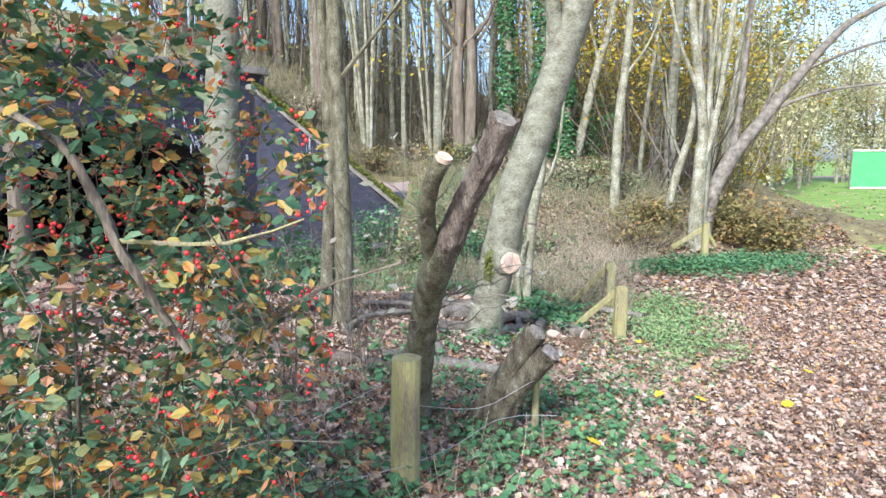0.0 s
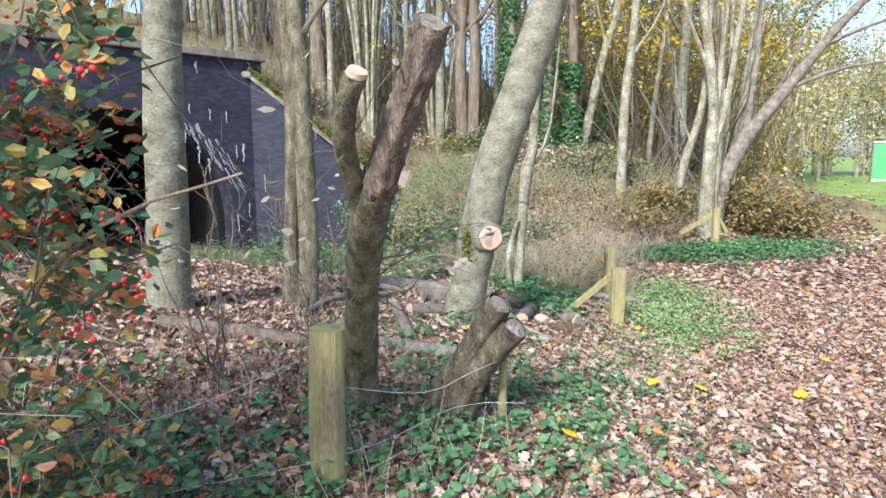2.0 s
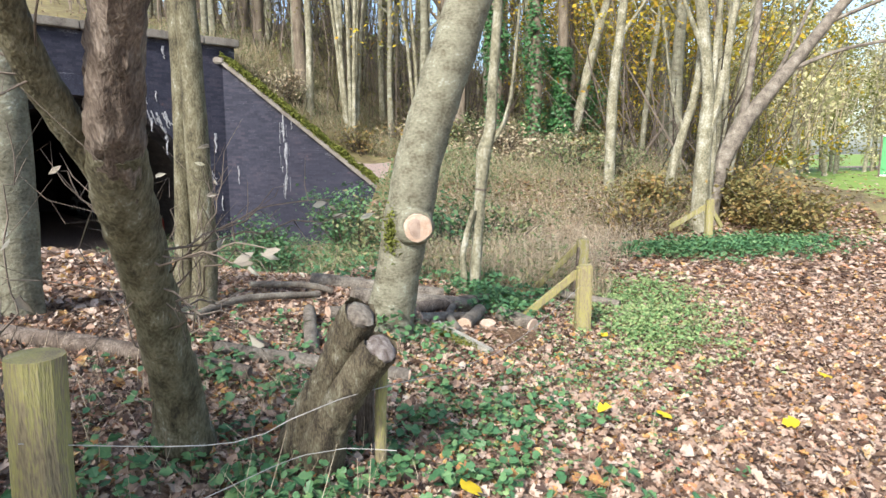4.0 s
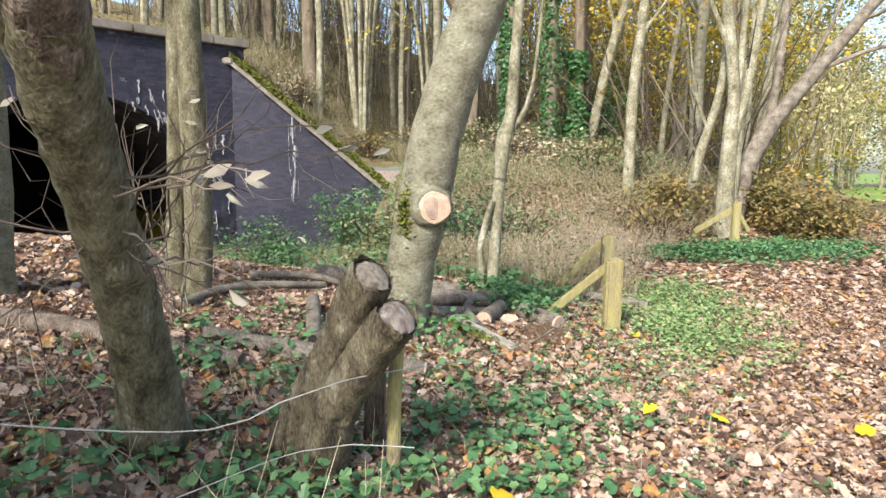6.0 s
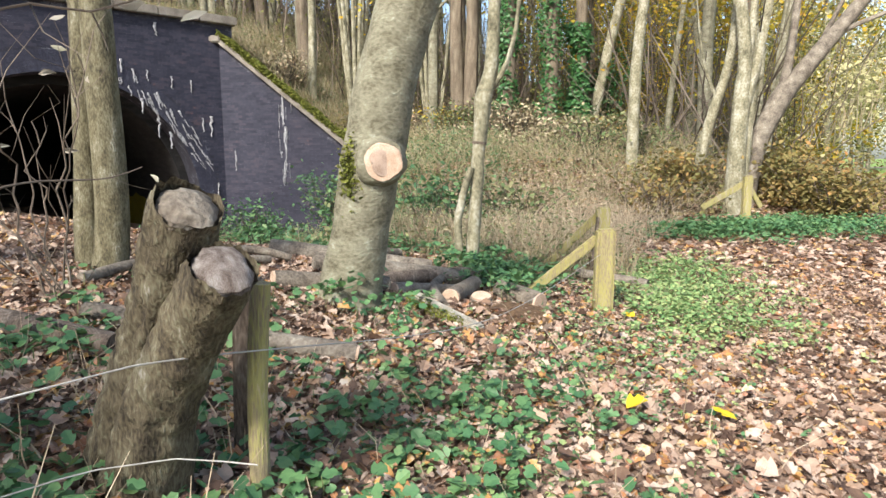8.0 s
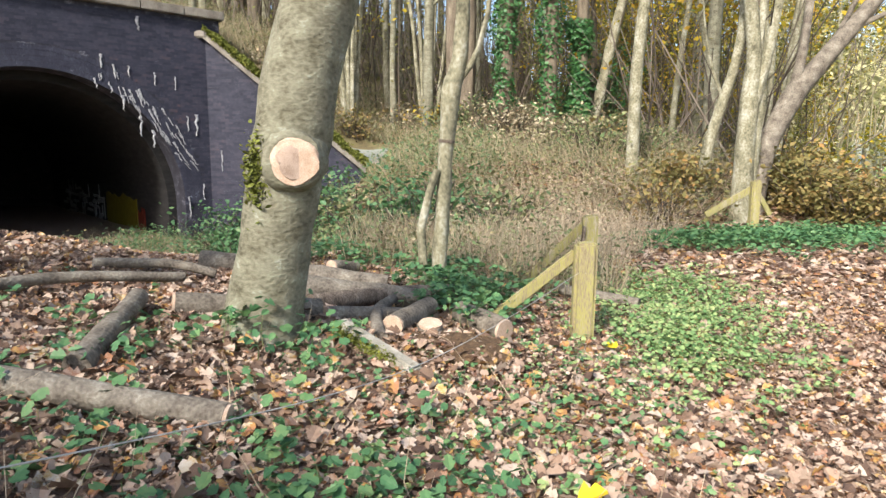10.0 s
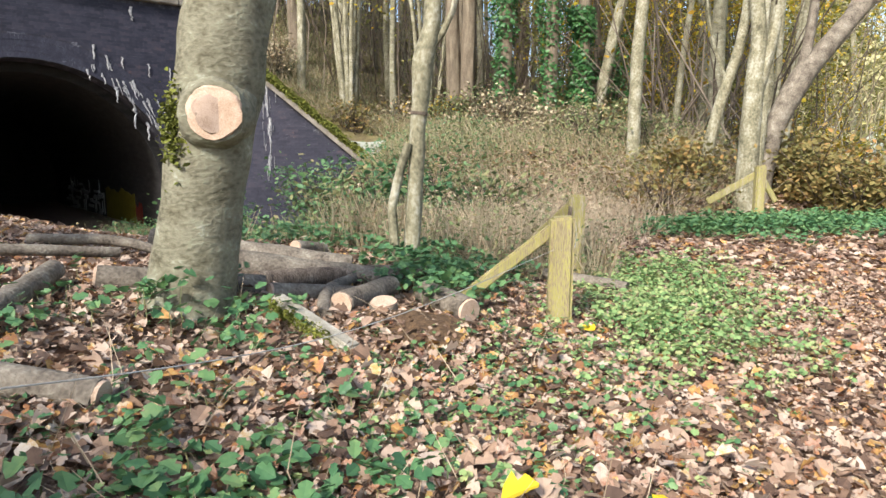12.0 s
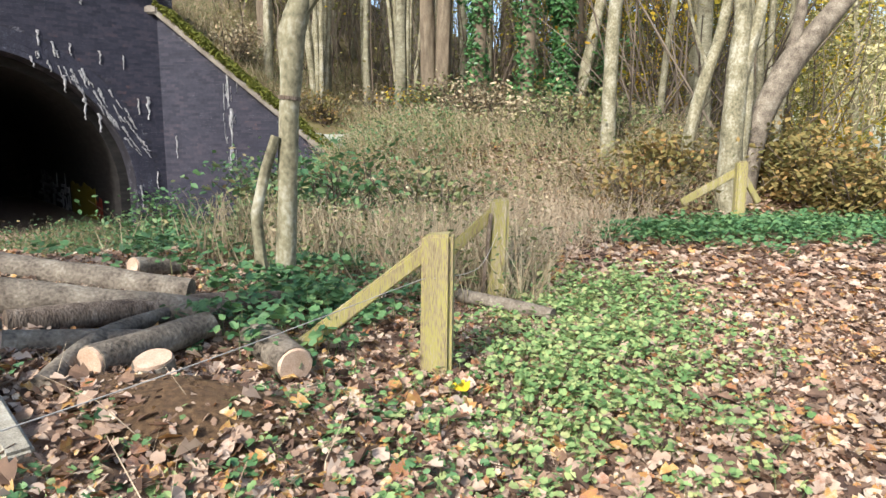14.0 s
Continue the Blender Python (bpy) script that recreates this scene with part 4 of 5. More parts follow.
for i in range(34):
    x, y = random.uniform(-4.5, 4.2), random.uniform(12.5, 23)
    if (x < -0.6 and y < 19.4) or (x > 2.2 + (y - 8.8) * 0.5):
        continue
    m = random.choice([M_BRUSHGREEN, M_BRUSHGREEN, M_RUST, M_DRY, M_DRY])
    bank_shrubs.append((x, y, random.uniform(0.45, 0.95), 700, m, "bank_shrub", "scrubby brown and green shrub on the bank"))
for cx, cy, h, n, m, nm, lb in (*bank_shrubs, (0.6, 10.6, 0.9, 1100, M_GREEN, "nettle_clump", "tall green nettles below the bank"), (1.5, 11.4, 0.8, 900, M_BRUSHGREEN, "weed_clump", "dying green weeds below the bank"), (-0.4, 12.2, 1.0, 1200, M_BRUSHGREEN, "weed_clump", "dying green weeds below the bank"), (-2.4, 12.6, 0.8, 1000, M_GREEN, "nettle_clump", "tall green nettles before the tunnel"), (-1.6, 15.4, 1.5, 2600, M_GREEN, "elder_shrub", "leafy green shrub in front of the wing wall"), (-3.2, 14.5, 1.1, 1500, M_GREEN, "elder_shrub", "low green shrub near the tunnel mouth"),
                            (6.1, 13.3, 1.0, 4200, M_RUST, "rusty_shrub", "rounded rusty-brown shrub by the path"), (6.7, 12.9, 0.85, 3000, M_RUST, "rusty_shrub", "rounded rusty-brown shrub by the path"), (4.5, 13.6, 0.7, 1800, M_RUST, "rusty_shrub", "low rusty shrub under pale trees"),
                            (1.2, 20.6, 0.8, 900, M_IVY, "fern_clump", "green fern clump on the bank"), (0.3, 19.9, 0.6, 700, M_YELLOWCROWN, "fern_clump", "yellowed fern clump on the bank"), (4.2, 19.5, 2.2, 2200, M_IVY, "holly_shrub", "dark green evergreen shrub in the wood")):
    b = float(top(cx, cy))
    t = thing(nm, (cx, cy, b), lb, "shrub")
    w = 0.55 if h < 1.3 else 0.75
    A = np.c_[rng.normal(cx, 0.12, 60), rng.normal(cy, 0.12, 60), np.full(60, b - 0.05)]
    B = A + np.c_[rng.normal(0, w * 0.7, 60), rng.normal(0, w * 0.7, 60), rng.uniform(0.5, 1.0, 60) * h]
    tagged(part("brushwood", stems(A, B, 0.012), M_TWIG, t), kind="stuff")
    i = rng.integers(0, 60, n)
    P = A[i] + (B - A)[i] * rng.uniform(0.15, 1.1, n)[:, None] + rng.normal(0, 0.13, (n, 3))
    P[:, 2] = np.maximum(P[:, 2], b + 0.02)
    part("foliage", leaves(P, rng.uniform(0.05, 0.11, n), 0.8), m, t)
for x, y, h in ((1.75, 18.0, 5.5), (2.75, 18.0, 7.0), (3.5, 18.6, 2.6)):
    b = float(top(x, y))
    t = thing("ivy_clad_tree", (x, y, b), "tree trunk thickly clad in dark green ivy", "tree", "ivy-clad trees")
    part("trunk", tube([(x, y, b - 0.4), (x + 0.05, y, b + 3), (x - 0.1, y, b + 6), (x, y, b + 11)], [0.16, 0.14, 0.11, 0.04], 10, 0.4), M_BROWNBARK, t)
    n = 3600
    z = rng.uniform(0, 1, n) ** 0.8 * h
    th = rng.uniform(0, 6.28, n)
    rr = 0.2 + rng.normal(0, 0.06, n) + 0.07 * np.sin(z * 3) + 0.05 * np.sin(z * 7 + th)
    part("ivy", leaves(np.c_[x + rr * np.cos(th), y + rr * np.sin(th), b + z], rng.uniform(0.06, 0.12, n), 0.6, up=np.c_[np.cos(th), np.sin(th), 0.4 + 0 * th]), M_IVY, t)
for x, y, k in ((-2.4, 20.8, 8), (-0.3, 21.5, 5), (6.6, 15.6, 6)):
    b = float(top(x, y))
    t = thing("coppiced_tree", (x, y, b), "coppiced pale tree with many splayed stems", "tree", "coppiced trees")
    for i in range(k):
        th, L = 6.2832 * i / k + random.uniform(-0.3, 0.3), random.uniform(0.5, 1.3)
        c, d = math.cos(th), math.sin(th)
        part("stem", tube([(x + 0.12 * c, y + 0.12 * d, b - 0.2), (x + 0.3 * c * L, y + 0.3 * d * L, b + 1.5), (x + 0.5 * c * L, y + 0.5 * d * L, b + 3.5), (x + 1.1 * c * L, y + 1.1 * d * L, b + 7)], [0.075, 0.06, 0.05, 0.015], 8, 0.3, 0.06, seed=i), M_PALE, t)

# ---- fence posts and rails ----
def post(at, h, w, mat, label, lean=(0, 0), square=True, name="fence_post"):
    x, y, z = at
    t = thing(name, (x, y, z), label, "post", "low fence posts")
    if square:
        V, F = box(0, 0, 0, w, w, 1, bevel=w * 0.14)
        V = [(x + v[0] * (1 + 0.02 * math.sin(9 * v[2])) + lean[0] * (v[2] + 0.5), y + v[1] + lean[1] * (v[2] + 0.5), z - 0.1 + (v[2] + 0.5) * (h + 0.1) + (0.012 * v[0] / w if v[2] > 0 else 0)) for v in V]
        part("shaft", (V, F), mat, t, smooth=False)
    else:
        part("shaft", tube([(x, y, z - 0.1), (x, y, z + h * 0.5), (x + lean[0], y + lean[1], z + h)], [w / 2 * 1.04, w / 2, w / 2 * 0.97], 14, 0.1, 0.015), mat, t, smooth=False)
    return t


pB = post((2.04, 7.15, -0.45), 0.61, 0.135, M_POST, "mossy yellow-green timber fence post with a fallen rail", (0.01, 0))
part("rail", beam((2.0, 7.21, 0.08), (1.42, 7.05, -0.36), 0.035, 0.07), M_POST, pB, "broken rail slanting to the ground")
pC = post((2.29, 8.6, -0.46), 0.67, 0.125, M_POST, "pale mossy fence post with a loose bark slab", (0.01, 0))
part("rail", beam((2.27, 8.66, 0.13), (1.75, 8.5, -0.35), 0.035, 0.07), M_POST, pC, "broken rail slanting to the ground")
part("loose_slab", beam((2.19, 8.53, -0.46), (2.245, 8.535, 0.12), 0.06, 0.02, 0.004), M_DARKBARK, pC, "dark peeling slab")
pD = post((5.0, 12.0, -0.32), 0.74, 0.12, M_POST, "mossy fence post at the far end of the path")
part("rail", beam((4.97, 12.05, 0.3), (4.35, 11.95, -0.05), 0.04, 0.085), M_POST, pD, "broken rail slanting to the ground")
part("rail", beam((5.05, 12.05, 0.25), (5.25, 12.1, -0.05), 0.04, 0.07), M_POST, pD)
pA = post((-0.19, 3.04, -0.03), 0.66, 0.15, M_OLDPOST, "weathered round timber post with moss at its foot", (0.01, 0), False)
pE = post((0.605, 3.97, -0.2), 0.57, 0.05, M_OLDPOST, "thin weathered stake beside the leaning stump", (0.02, 0), False, "stake")
post((0.50, 4.17, -0.2), 0.54, 0.075, M_DARKBARK, "dark rotting square post behind a thin stake", (0.02, 0), True)
for pts in ([(-0.19, 2.96, 0.42), (0.2, 3.4, 0.22), (0.5, 3.62, 0.28), (1.2, 5.2, -0.02), (2.0, 7.07, -0.02)], [(-1.6, 2.0, 0.25), (-0.19, 2.96, 0.1), (0.35, 3.72, 0.02), (0.7, 3.7, 0.05)], [(2.04, 7.07, -0.02), (2.2, 7.8, -0.1), (2.29, 8.53, 0.0)], [(-0.3, 3.0, 0.5), (-0.9, 2.7, 0.35), (-1.8, 2.4, 0.5)]):
    w = thing("fence_wire", pts[0], "thin slack fence wire", "wire", "fence wires")
    part("strand", tube(pts, [0.0018, 0.0018], 5, 0.1, 0), M_WIRE, w)

# ---- logs and timber on the ground ----
def log(p0, p1, r, label, mat=M_LOGBARK, fresh=True, bend=0.0, name="log"):
    p0, p1 = np.array(p0, float), np.array(p1, float)
    for p in (p0, p1):
        p[2] = float(gz(p[0], p[1])) + r * 0.8 + (p[2] if abs(p[2]) < 2 else 0)
    mid = (p0 + p1) / 2 + np.array([bend, 0, abs(bend) * 0.3])
    t = thing(name, tuple(p0 - (0, 0, r)), label, "log", "felled logs")
    skin = part("bark", tube([p0, mid, p1], [r, r * 0.97, r * 0.9], 14, 0.08, 0.03, seed=p0[0] * 9), mat, t)
    if fresh:
        d = (p0 - p1) / np.linalg.norm(p0 - p1)
        part("cut_face", tube([p0 + d * 0.001, p0 + d * 0.012], [r * 0.93, r * 0.9], 14, 0.5, 0.03), M_CUT, skin, "pale sawn end")
    return t


log((0.96, 6.40, 0), (1.10, 6.95, 0.05), 0.062, "short felled log with a pale sawn end")
up = thing("log", (1.15, 6.46, -0.33), "upright cut log with a pale sawn top", "log", "felled logs")
part("bark", tube([(1.15, 6.5, -0.4), (1.15, 6.45, -0.2)], [0.075, 0.068], 14, 0.05, 0.03), M_LOGBARK, up)
part("cut_face", tube([(1.15, 6.45, -0.2), (1.15, 6.447, -0.188)], [0.064, 0.062], 14, 0.5, 0.03), M_CUT, up, "pale sawn end")
log((1.54, 6.74, 0.02), (1.28, 7.0, 0.02), 0.075, "short thick log with an angled pale end")
log((0.62, 5.09, 0), (-0.5, 5.0, 0), 0.05, "long dark fallen branch on dead leaves", fresh=True)
log((0.0, 5.28, 0), (-0.2, 6.05, 0.05), 0.05, "mossy fallen branch among leaves", fresh=False)
log((-0.08, 6.15, 0), (0.55, 6.5, 0), 0.065, "cut log lying behind the leaning tree")
log((0.3, 7.75, 0.05), (0.42, 8.0, 0.03), 0.055, "stubby cut log with a pale end")
log((0.0, 6.75, 0), (1.06, 7.2, 0), 0.085, "thick grey felled trunk on the ground", fresh=False)
log((-0.5, 7.35, 0), (0.75, 7.5, 0), 0.075, "thick grey felled trunk on the ground", fresh=False)
log((0.45, 6.65, 0), (1.2, 7.65, 0.04), 0.055, "long dark fallen limb across the logs", M_DARKBARK, False, 0.05)
log((0.93, 6.2, 0.0), (0.86, 7.05, 0.06), 0.035, "curved thin fallen limb", M_LOGBARK, False, -0.06)
log((0.6, 6.45, 0.0), (1.0, 6.8, 0.02), 0.05, "small felled limb with a pale end", M_LOGBARK, True)
log((2.05, 8.45, 0.05), (2.62, 8.12, 0.02), 0.045, "peeling fallen timber behind the post", M_LOGBARK, False)
log((-1.7, 4.75, 0.0), (-0.2, 4.7, 0.0), 0.055, "dark fallen branch among dead leaves", M_DARKBARK, False, 0.05)
log((-0.9, 6.8, 0.02), (-0.2, 6.9, 0.04), 0.03, "crooked grey fallen bough", M_LOGBARK, False, 0.1)
log((-0.9, 5.6, 0.02), (-0.25, 6.6, 0.06), 0.03, "crooked grey fallen bough", M_LOGBARK, False, -0.15)
plank = thing("timber_plank", (0.95, 6.0, -0.3), "mossy squared timber lying in the leaves", "plank")
part("board", beam((0.74, 6.14, -0.13), (1.15, 5.84, -0.26), 0.07, 0.07, 0.01), M_GREYTIMBER, plank, smooth=False)
pm0, pm1 = np.array((0.72, 6.11, -0.135)), np.array((1.05, 5.87, -0.235))
u = rng.random((1500, 1))
mp = pm0 + (pm1 - pm0) * u + rng.normal(0, 1, (1500, 3)) * (0.006, 0.006, 0.018)
tagged(part("moss_patch", leaves(mp, rng.uniform(0.008, 0.02, 1500), 1.0), M_MOSS, plank, "yellow-green moss on one side"), kind="stuff")
V, F = [], []
for j in range(9):
    for i in range(24):
        a, r = 6.2832 * i / 24, j / 8 * (0.42 + 0.07 * math.sin(6.2832 * i / 8))
        x, y = 1.38 + r * math.cos(a) * 1.2, 6.28 + r * math.sin(a) * 0.75
        V.append((x, y, float(gz(x, y)) - 0.012 + 0.055 * (1 - (j / 8) ** 2) + random.uniform(0, 0.012)))
for j in range(8):
    F += [(j * 24 + i, j * 24 + (i + 1) % 24, j * 24 + 24 + (i + 1) % 24, j * 24 + 24 + i) for i in range(24)]
mound = link_mesh("sawdust_mound", V, F, M_SAWDUST, smooth=True)
tagged(mound, "brown mound of sawdust and rotten bark", "mound")

# ---- berry bush ----
bush = thing("berry_bush", (-1.15, 1.85, float(gz(-1.15, 1.85))), "dense green and orange bush covered with red berries", "bush")
bases = []
for k in range(16):
    th = random.uniform(0, 6.28)
    a = np.array([-1.2 + 0.15 * math.cos(th), 1.9 + 0.15 * math.sin(th), 0.1])
    L = random.uniform(0.5, 0.95)
    h = random.uniform(0.8, 2.3)
    b = a + (math.cos(th) * L * 0.5, math.sin(th) * L * 0.5, h * 0.8)
    c = a + (math.cos(th) * L, math.sin(th) * L, h)
    part("branch", tube([a, b, c], [0.009, 0.006, 0.003], 6, 0.12, 0.08), M_BROWNBARK, bush)
    bases.append((a, b, c))
part("branch", tube([(-0.98, 1.4, 1.72), (-0.84, 1.4, 1.64), (-0.78, 1.42, 1.52), (-0.72, 1.42, 1.38), (-0.6, 1.45, 1.15)], [0.006, 0.009, 0.012, 0.011, 0.008], 8, 0.03, 0.16), M_BROWNBARK, bush, "pale mossy bare branch")
part("branch", tube([(-0.74, 1.42, 1.42), (-0.5, 1.45, 1.41), (-0.33, 1.5, 1.46)], [0.006, 0.003], 6, 0.08, 0.1), M_OLDPOST, bush)
NB = 15000
u = rng.normal(0, 1, (NB, 3))
u /= np.linalg.norm(u, axis=1)[:, None]
clump = rng.normal(0, 1, (300, 3))
clump /= np.linalg.norm(clump, axis=1)[:, None]
pick = rng.integers(0, 300, NB)
P = np.array([-1.22, 1.9, 1.15]) + clump[pick] * np.array([0.92, 0.8, 1.4]) * (0.45 + 0.55 * rng.random(300)[pick][:, None]) + u * 0.17 * rng.random((NB, 1))
P = P[(P[:, 2] > gz(P[:, 0], P[:, 1]) + 0.03) & (P[:, 0] < -0.05 - 0.16 * P[:, 1])]
low = np.c_[rng.normal(-0.8, 0.3, 3200), rng.normal(2.15, 0.3, 3200), np.zeros(3200)]
low[:, 2] = gz(low[:, 0], low[:, 1]) + np.abs(rng.normal(0, 0.2, 3200)) * ss(-0.1, -1.0, low[:, 0])
P = np.concatenate([P, low])
part("foliage", leaves(P, rng.uniform(0.026, 0.055, len(P)), 1.0, 0.65), M_BUSH, bush, smooth=False)
A = P[rng.integers(0, len(P), 1500)]
tagged(part("twigs", stems(A, A + rng.normal(0, 0.12, A.shape), 0.0025), M_TWIG, bush), kind="stuff")
ico = bmesh.new()
bmesh.ops.create_icosphere(ico, subdivisions=1, radius=1)
ico.verts.index_update()
iv, jf = np.array([v.co[:] for v in ico.verts]), np.array([[v.index for v in f.verts] for f in ico.faces])
ico.free()
bc = P[rng.integers(0, len(P), 520)]
bp = (bc[:, None, :] + rng.normal(0, 0.018, (520, 5, 3))).reshape(-1, 3)
br = rng.uniform(0.0045, 0.0082, len(bp))
V = (bp[:, None, :] + iv[None] * br[:, None, None]).reshape(-1, 3)
F = (jf[None] + (np.arange(len(bp)) * len(iv))[:, None, None]).reshape(-1, 3)
tagged(link_mesh("berries", V, F, M_BERRY, bush, "clusters of small red berries", True), kind="stuff")

# ---- goal on the field ----
gx, gy = 26.0, 40.8
gb = float(gz(gx, gy)) + 0.02
goal = thing("sports_goal", (gx, gy, gb), "green mesh sports panel with a white frame on the grass", "goal")
part("panel", box(gx + 3, gy, gb + 1.2, 5.9, 0.06, 2.3), M_GOALGREEN, goal, smooth=False)
part("post", tube([(gx, gy - 0.05, gb), (gx, gy - 0.05, gb + 2.45)], [0.06, 0.06], 10), M_DARKBARK, goal)
part("post", tube([(gx + 6, gy - 0.05, gb), (gx + 6, gy - 0.05, gb + 2.45)], [0.06, 0.06], 10), M_DARKBARK, goal)
part("crossbar", tube([(gx, gy - 0.05, gb + 2.42), (gx + 6, gy - 0.05, gb + 2.42)], [0.05, 0.05], 10), M_WHITE, goal)
part("base_rail", tube([(gx, gy - 0.05, gb + 0.06), (gx + 6, gy - 0.05, gb + 0.06)], [0.05, 0.05], 10), M_WHITE, goal)

# ---- low plants ----
def patch(name, label, centres, n, size, h, mat, per=7):
    """Rosettes of leaves on short stalks."""
    C = np.concatenate([np.c_[rng.normal(cx, sx, int(n * w)), rng.normal(cy, sy, int(n * w))] for cx, cy, sx, sy, w in centres])
    t = thing(name, (centres[0][0], centres[0][1], float(gz(centres[0][0], centres[0][1]))), label, "ground cover", kind="stuff")
    hh = rng.uniform(0.25, 1.0, len(C)) * h
    z = gz(C[:, 0], C[:, 1])
    B = np.c_[C, z + hh]
    part("stalks", stems(np.c_[C, z - 0.02], B, 0.003), M_BRUSHGREEN, t, smooth=False)
    i = np.repeat(np.arange(len(C)), per)
    P = B[i] + rng.normal(0, 1, (len(i), 3)) * (size * 0.9, size * 0.9, size * 0.35)
    part("foliage", leaves(P, rng.uniform(0.6, 1.3, len(i)) * size, 0.45, 0.8, 0.15, lobed=True), mat, t, smooth=False)


patch("bramble_patch", "fresh green brambles and nettles at the path edge", [(0.75, 4.0, 0.42, 0.28, 0.3), (0.35, 3.35, 0.4, 0.3, 0.35), (1.1, 4.7, 0.3, 0.3, 0.2), (-0.5, 2.9, 0.35, 0.3, 0.15)], 330, 0.048, 0.09, M_GREEN)
patch("sunlit_ground_cover", "yellow-green ground cover in a rounded patch", [(2.85, 8.2, 0.36, 0.6, 0.42), (2.75, 7.3, 0.3, 0.4, 0.26), (2.6, 6.7, 0.3, 0.3, 0.1), (3.2, 8.9, 0.3, 0.4, 0.15)], 1500, 0.029, 0.10, M_LIGHTGREEN)
patch("ground_cover", "green ground cover around the far fence post", [(4.6, 11.2, 0.6, 0.35, 0.4), (5.7, 11.5, 0.5, 0.4, 0.35), (6.4, 11.9, 0.4, 0.3, 0.1), (3.9, 11.3, 0.4, 0.3, 0.15)], 1100, 0.05, 0.15, M_GREEN)
patch("scattered_seedlings", "small green seedlings among the dead leaves", [(1.35, 5.4, 0.5, 0.6, 0.45), (1.9, 6.3, 0.35, 0.4, 0.25), (0.2, 6.0, 0.7, 0.8, 0.1), (0.9, 4.6, 0.4, 0.5, 0.2)], 330, 0.03, 0.05, M_GREEN, 6)
patch("path_edge_weeds", "yellowing low weeds along the path edge", [(1.65, 5.4, 0.3, 0.45, 0.4), (2.1, 6.2, 0.3, 0.35, 0.35), (1.15, 4.5, 0.2, 0.25, 0.25)], 300, 0.024, 0.05, M_LIGHTGREEN, 6)
patch("nettle_clumps", "green nettles round the slim tree", [(1.3, 7.75, 0.25, 0.3, 0.45), (0.6, 8.6, 0.7, 0.4, 0.4), (0.55, 5.9, 0.12, 0.1, 0.06), (1.35, 7.0, 0.15, 0.15, 0.09)], 300, 0.05, 0.2, M_GREEN, 9)
patch("verge_herbs", "green herbs and ivy among dead leaves under the trees", [(-0.6, 2.7, 0.4, 0.3, 0.35), (-1.3, 3.4, 0.5, 0.5, 0.25), (-0.2, 4.6, 0.4, 0.3, 0.2), (-0.1, 5.5, 0.4, 0.4, 0.2)], 260, 0.045, 0.12, M_GREEN, 6)

thicket("dead_stalks", "thin pale dead grass stalks among leaves", (0.1, 2.2), (3.5, 6.2), 120, 0.26, 0.0022, M_STRAW, None, 0, 0.1, 0.5)
thicket("verge_stalks", "dry stalks and dead grass at the post", (-1.6, 0.6), (2.6, 4.6), 420, 0.3, 0.0022, M_STRAW, None, 0, 0.1, 0.5)

# ---- fallen leaves ----
def litter(xs, ys, n, s0, s1):
    x, y = rng.uniform(*xs, n), rng.uniform(*ys, n)
    z = top(x, y) + rng.uniform(0.004, 0.035, n)
    return np.c_[x, y, z], rng.uniform(s0, s1, n)


def litter_object(P, s, tilt):
    return tagged(link_mesh("fallen_leaves", *leaves(P, s, tilt, 0.8, 0.24, lobed=True), M_LITTER), "carpet of brown, tan and orange fallen leaves", "fallen leaves", kind="stuff")


P1, s1 = litter((-2.5, 6.5), (1.2, 9.0), 78000, 0.028, 0.075)
litter_object(P1, s1, 0.6)
P7, s7 = litter((-1.5, 5.5), (2.4, 8.5), 60000, 0.010, 0.028)
litter_object(P7 + (0, 0, 0.012), s7, 0.8)
P5, s5 = litter((-9, 12), (-7, 1.2), 22000, 0.06, 0.11)
litter_object(P5, s5, 0.4)
P6, s6 = litter((6.5, 12), (1.2, 9.0), 12000, 0.05, 0.10)
litter_object(P6, s6, 0.4)
P0, s0 = litter((-9, -2.5), (1.2, 10.5), 16000, 0.05, 0.11)
litter_object(P0, s0, 0.45)
P2, s2 = litter((-3.5, 9), (9.0, 14.5), 38000, 0.045, 0.10)
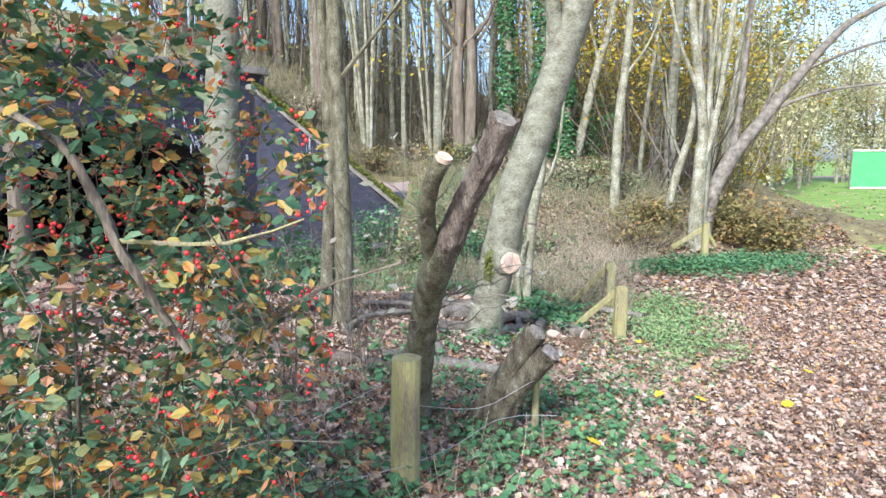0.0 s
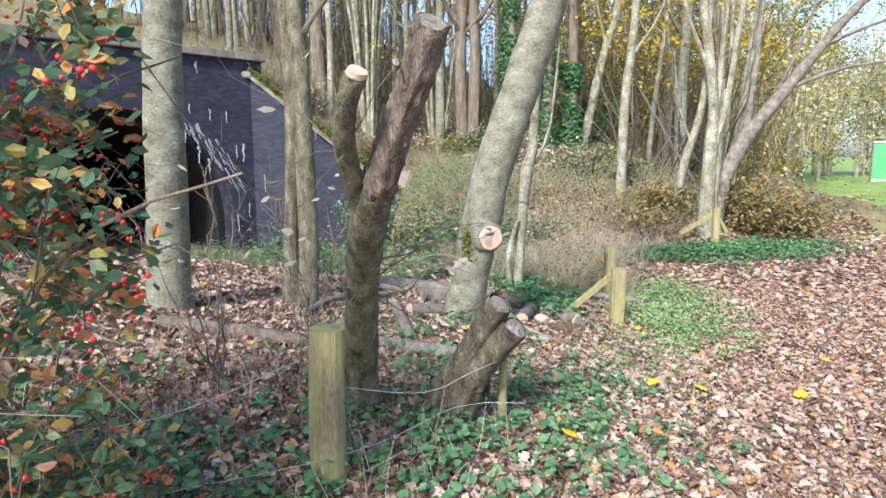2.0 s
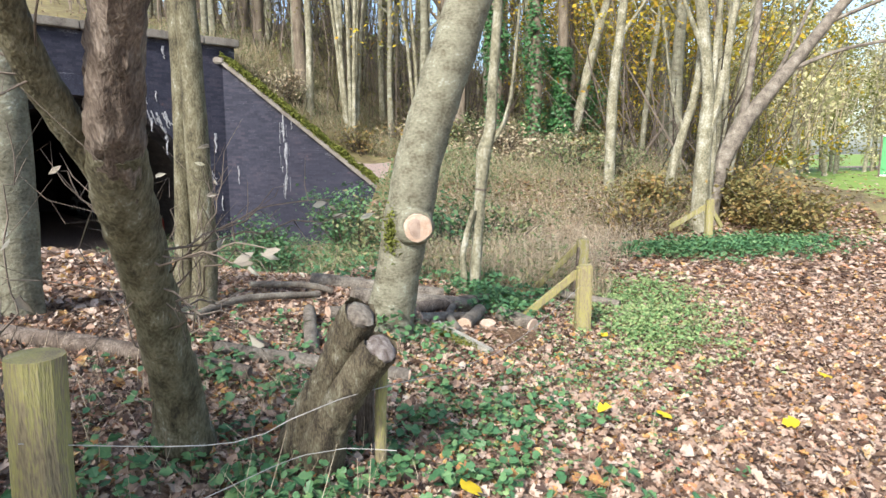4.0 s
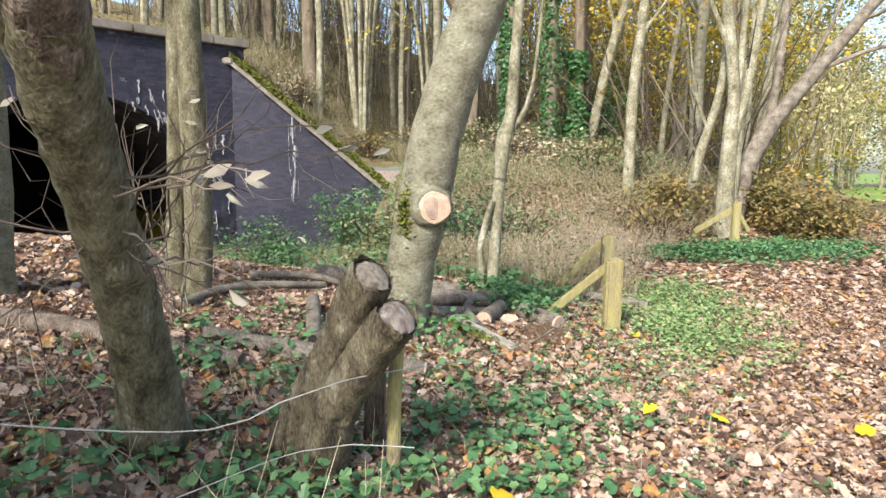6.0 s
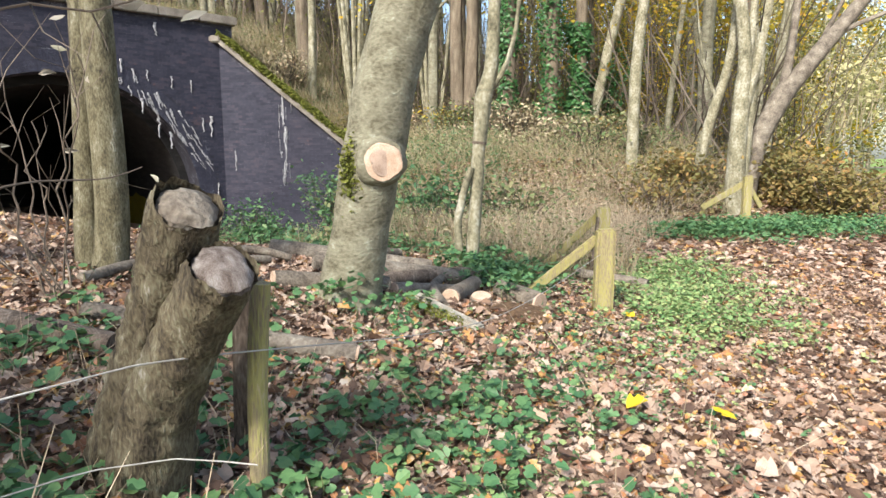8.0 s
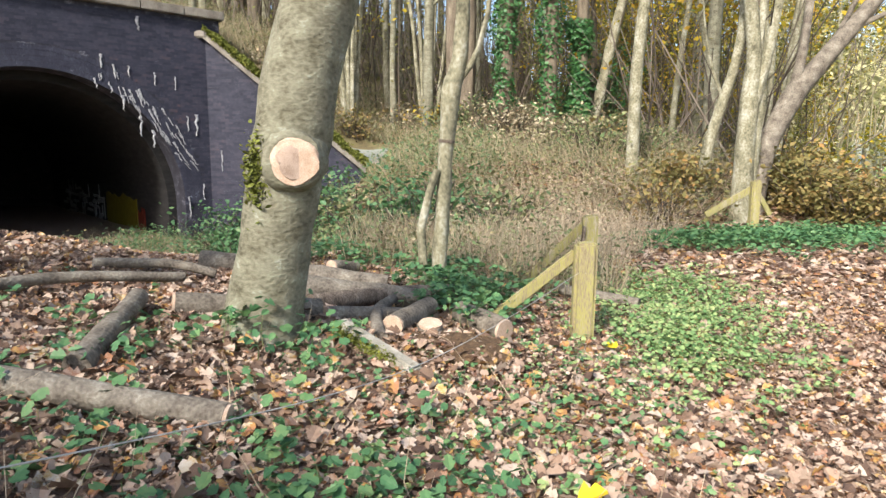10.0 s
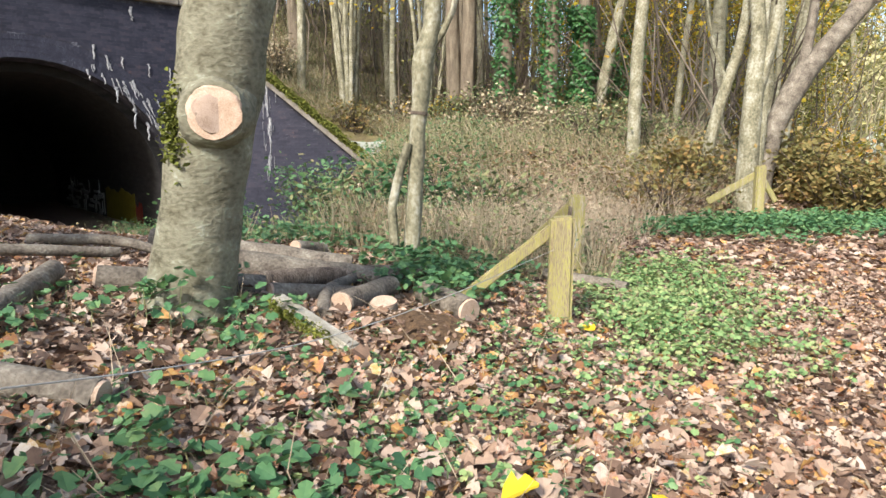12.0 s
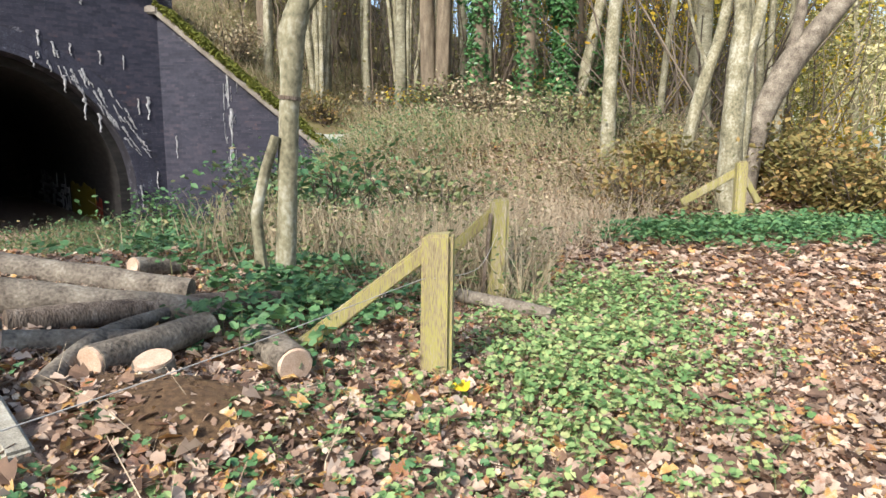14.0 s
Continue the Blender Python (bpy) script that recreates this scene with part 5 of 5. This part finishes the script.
litter_object(P2[P2[:, 0] > -2.5], s2[P2[:, 0] > -2.5], 0.35)
P3, s3 = litter((-11, 8), (13, 26), 3500, 0.05, 0.09)
k3 = on_bank(P3[:, 0], P3[:, 1])
litter_object(P3[k3], s3[k3], 0.4)
P4, s4 = litter((6, 18), (9, 24), 3500, 0.05, 0.1)
litter_object(P4, s4, 0.3)
for x, y in ((2.17, 6.85), (2.1, 4.95), (0.98, 3.9), (2.9, 5.1), (3.6, 6.0), (1.75, 4.9)):
    V, F = leaves([(x, y, float(gz(x, y)) + 0.06)], 0.1, 0.25, 0.95, 0.2, lobed=True)
    tagged(link_mesh("yellow_leaf", V, F, M_YELLOWLEAF), "bright yellow fallen leaf on the litter", "leaf", "yellow fallen leaves")

# ---- single pieces: large leaves near the path and bricks of the wing wall ----
leaf_meshes = []
for k in range(6):
    me = bpy.data.meshes.new("fallen_leaf")
    V, F = leaves([(0, 0, 0)], random.uniform(0.05, 0.085), 0.2, 0.8, 0.5, lobed=True)
    me.from_pydata([tuple(v) for v in V], [], [tuple(map(int, f)) for f in F])
    me.materials.append(M_LITTERP)
    leaf_meshes.append(me)
for i in range(280):
    x, y = random.uniform(0.2, 4.2), random.uniform(3.6, 7.2)
    ob = new("fallen_leaf", leaf_meshes[i % 6])
    ob.parent = ground
    ob.matrix_basis = pose(x, y, float(gz(x, y)) + 0.045, random.uniform(-20, 20), random.uniform(-20, 20), random.uniform(0, 360))
bme = bpy.data.meshes.new("brick")
bme.from_pydata([tuple(v) for v in bV], [], bF)
bme.materials.append(M_BRICKP)
for c, r in wing_near:
    ob = new("brick", bme)
    ob.parent = wing
    ob.location = c

# ---- from layout units to metres ----
for me in bpy.data.meshes:
    me.transform(Matrix.Scale(K, 4))
for ob in bpy.data.objects:
    if ob.type in ("MESH", "EMPTY"):
        ob.location *= K
        if ob.parent is not None:
            inv = ob.matrix_parent_inverse.copy()
            inv.translation *= K
            ob.matrix_parent_inverse = inv
bore.modifiers["thickness"].thickness *= K
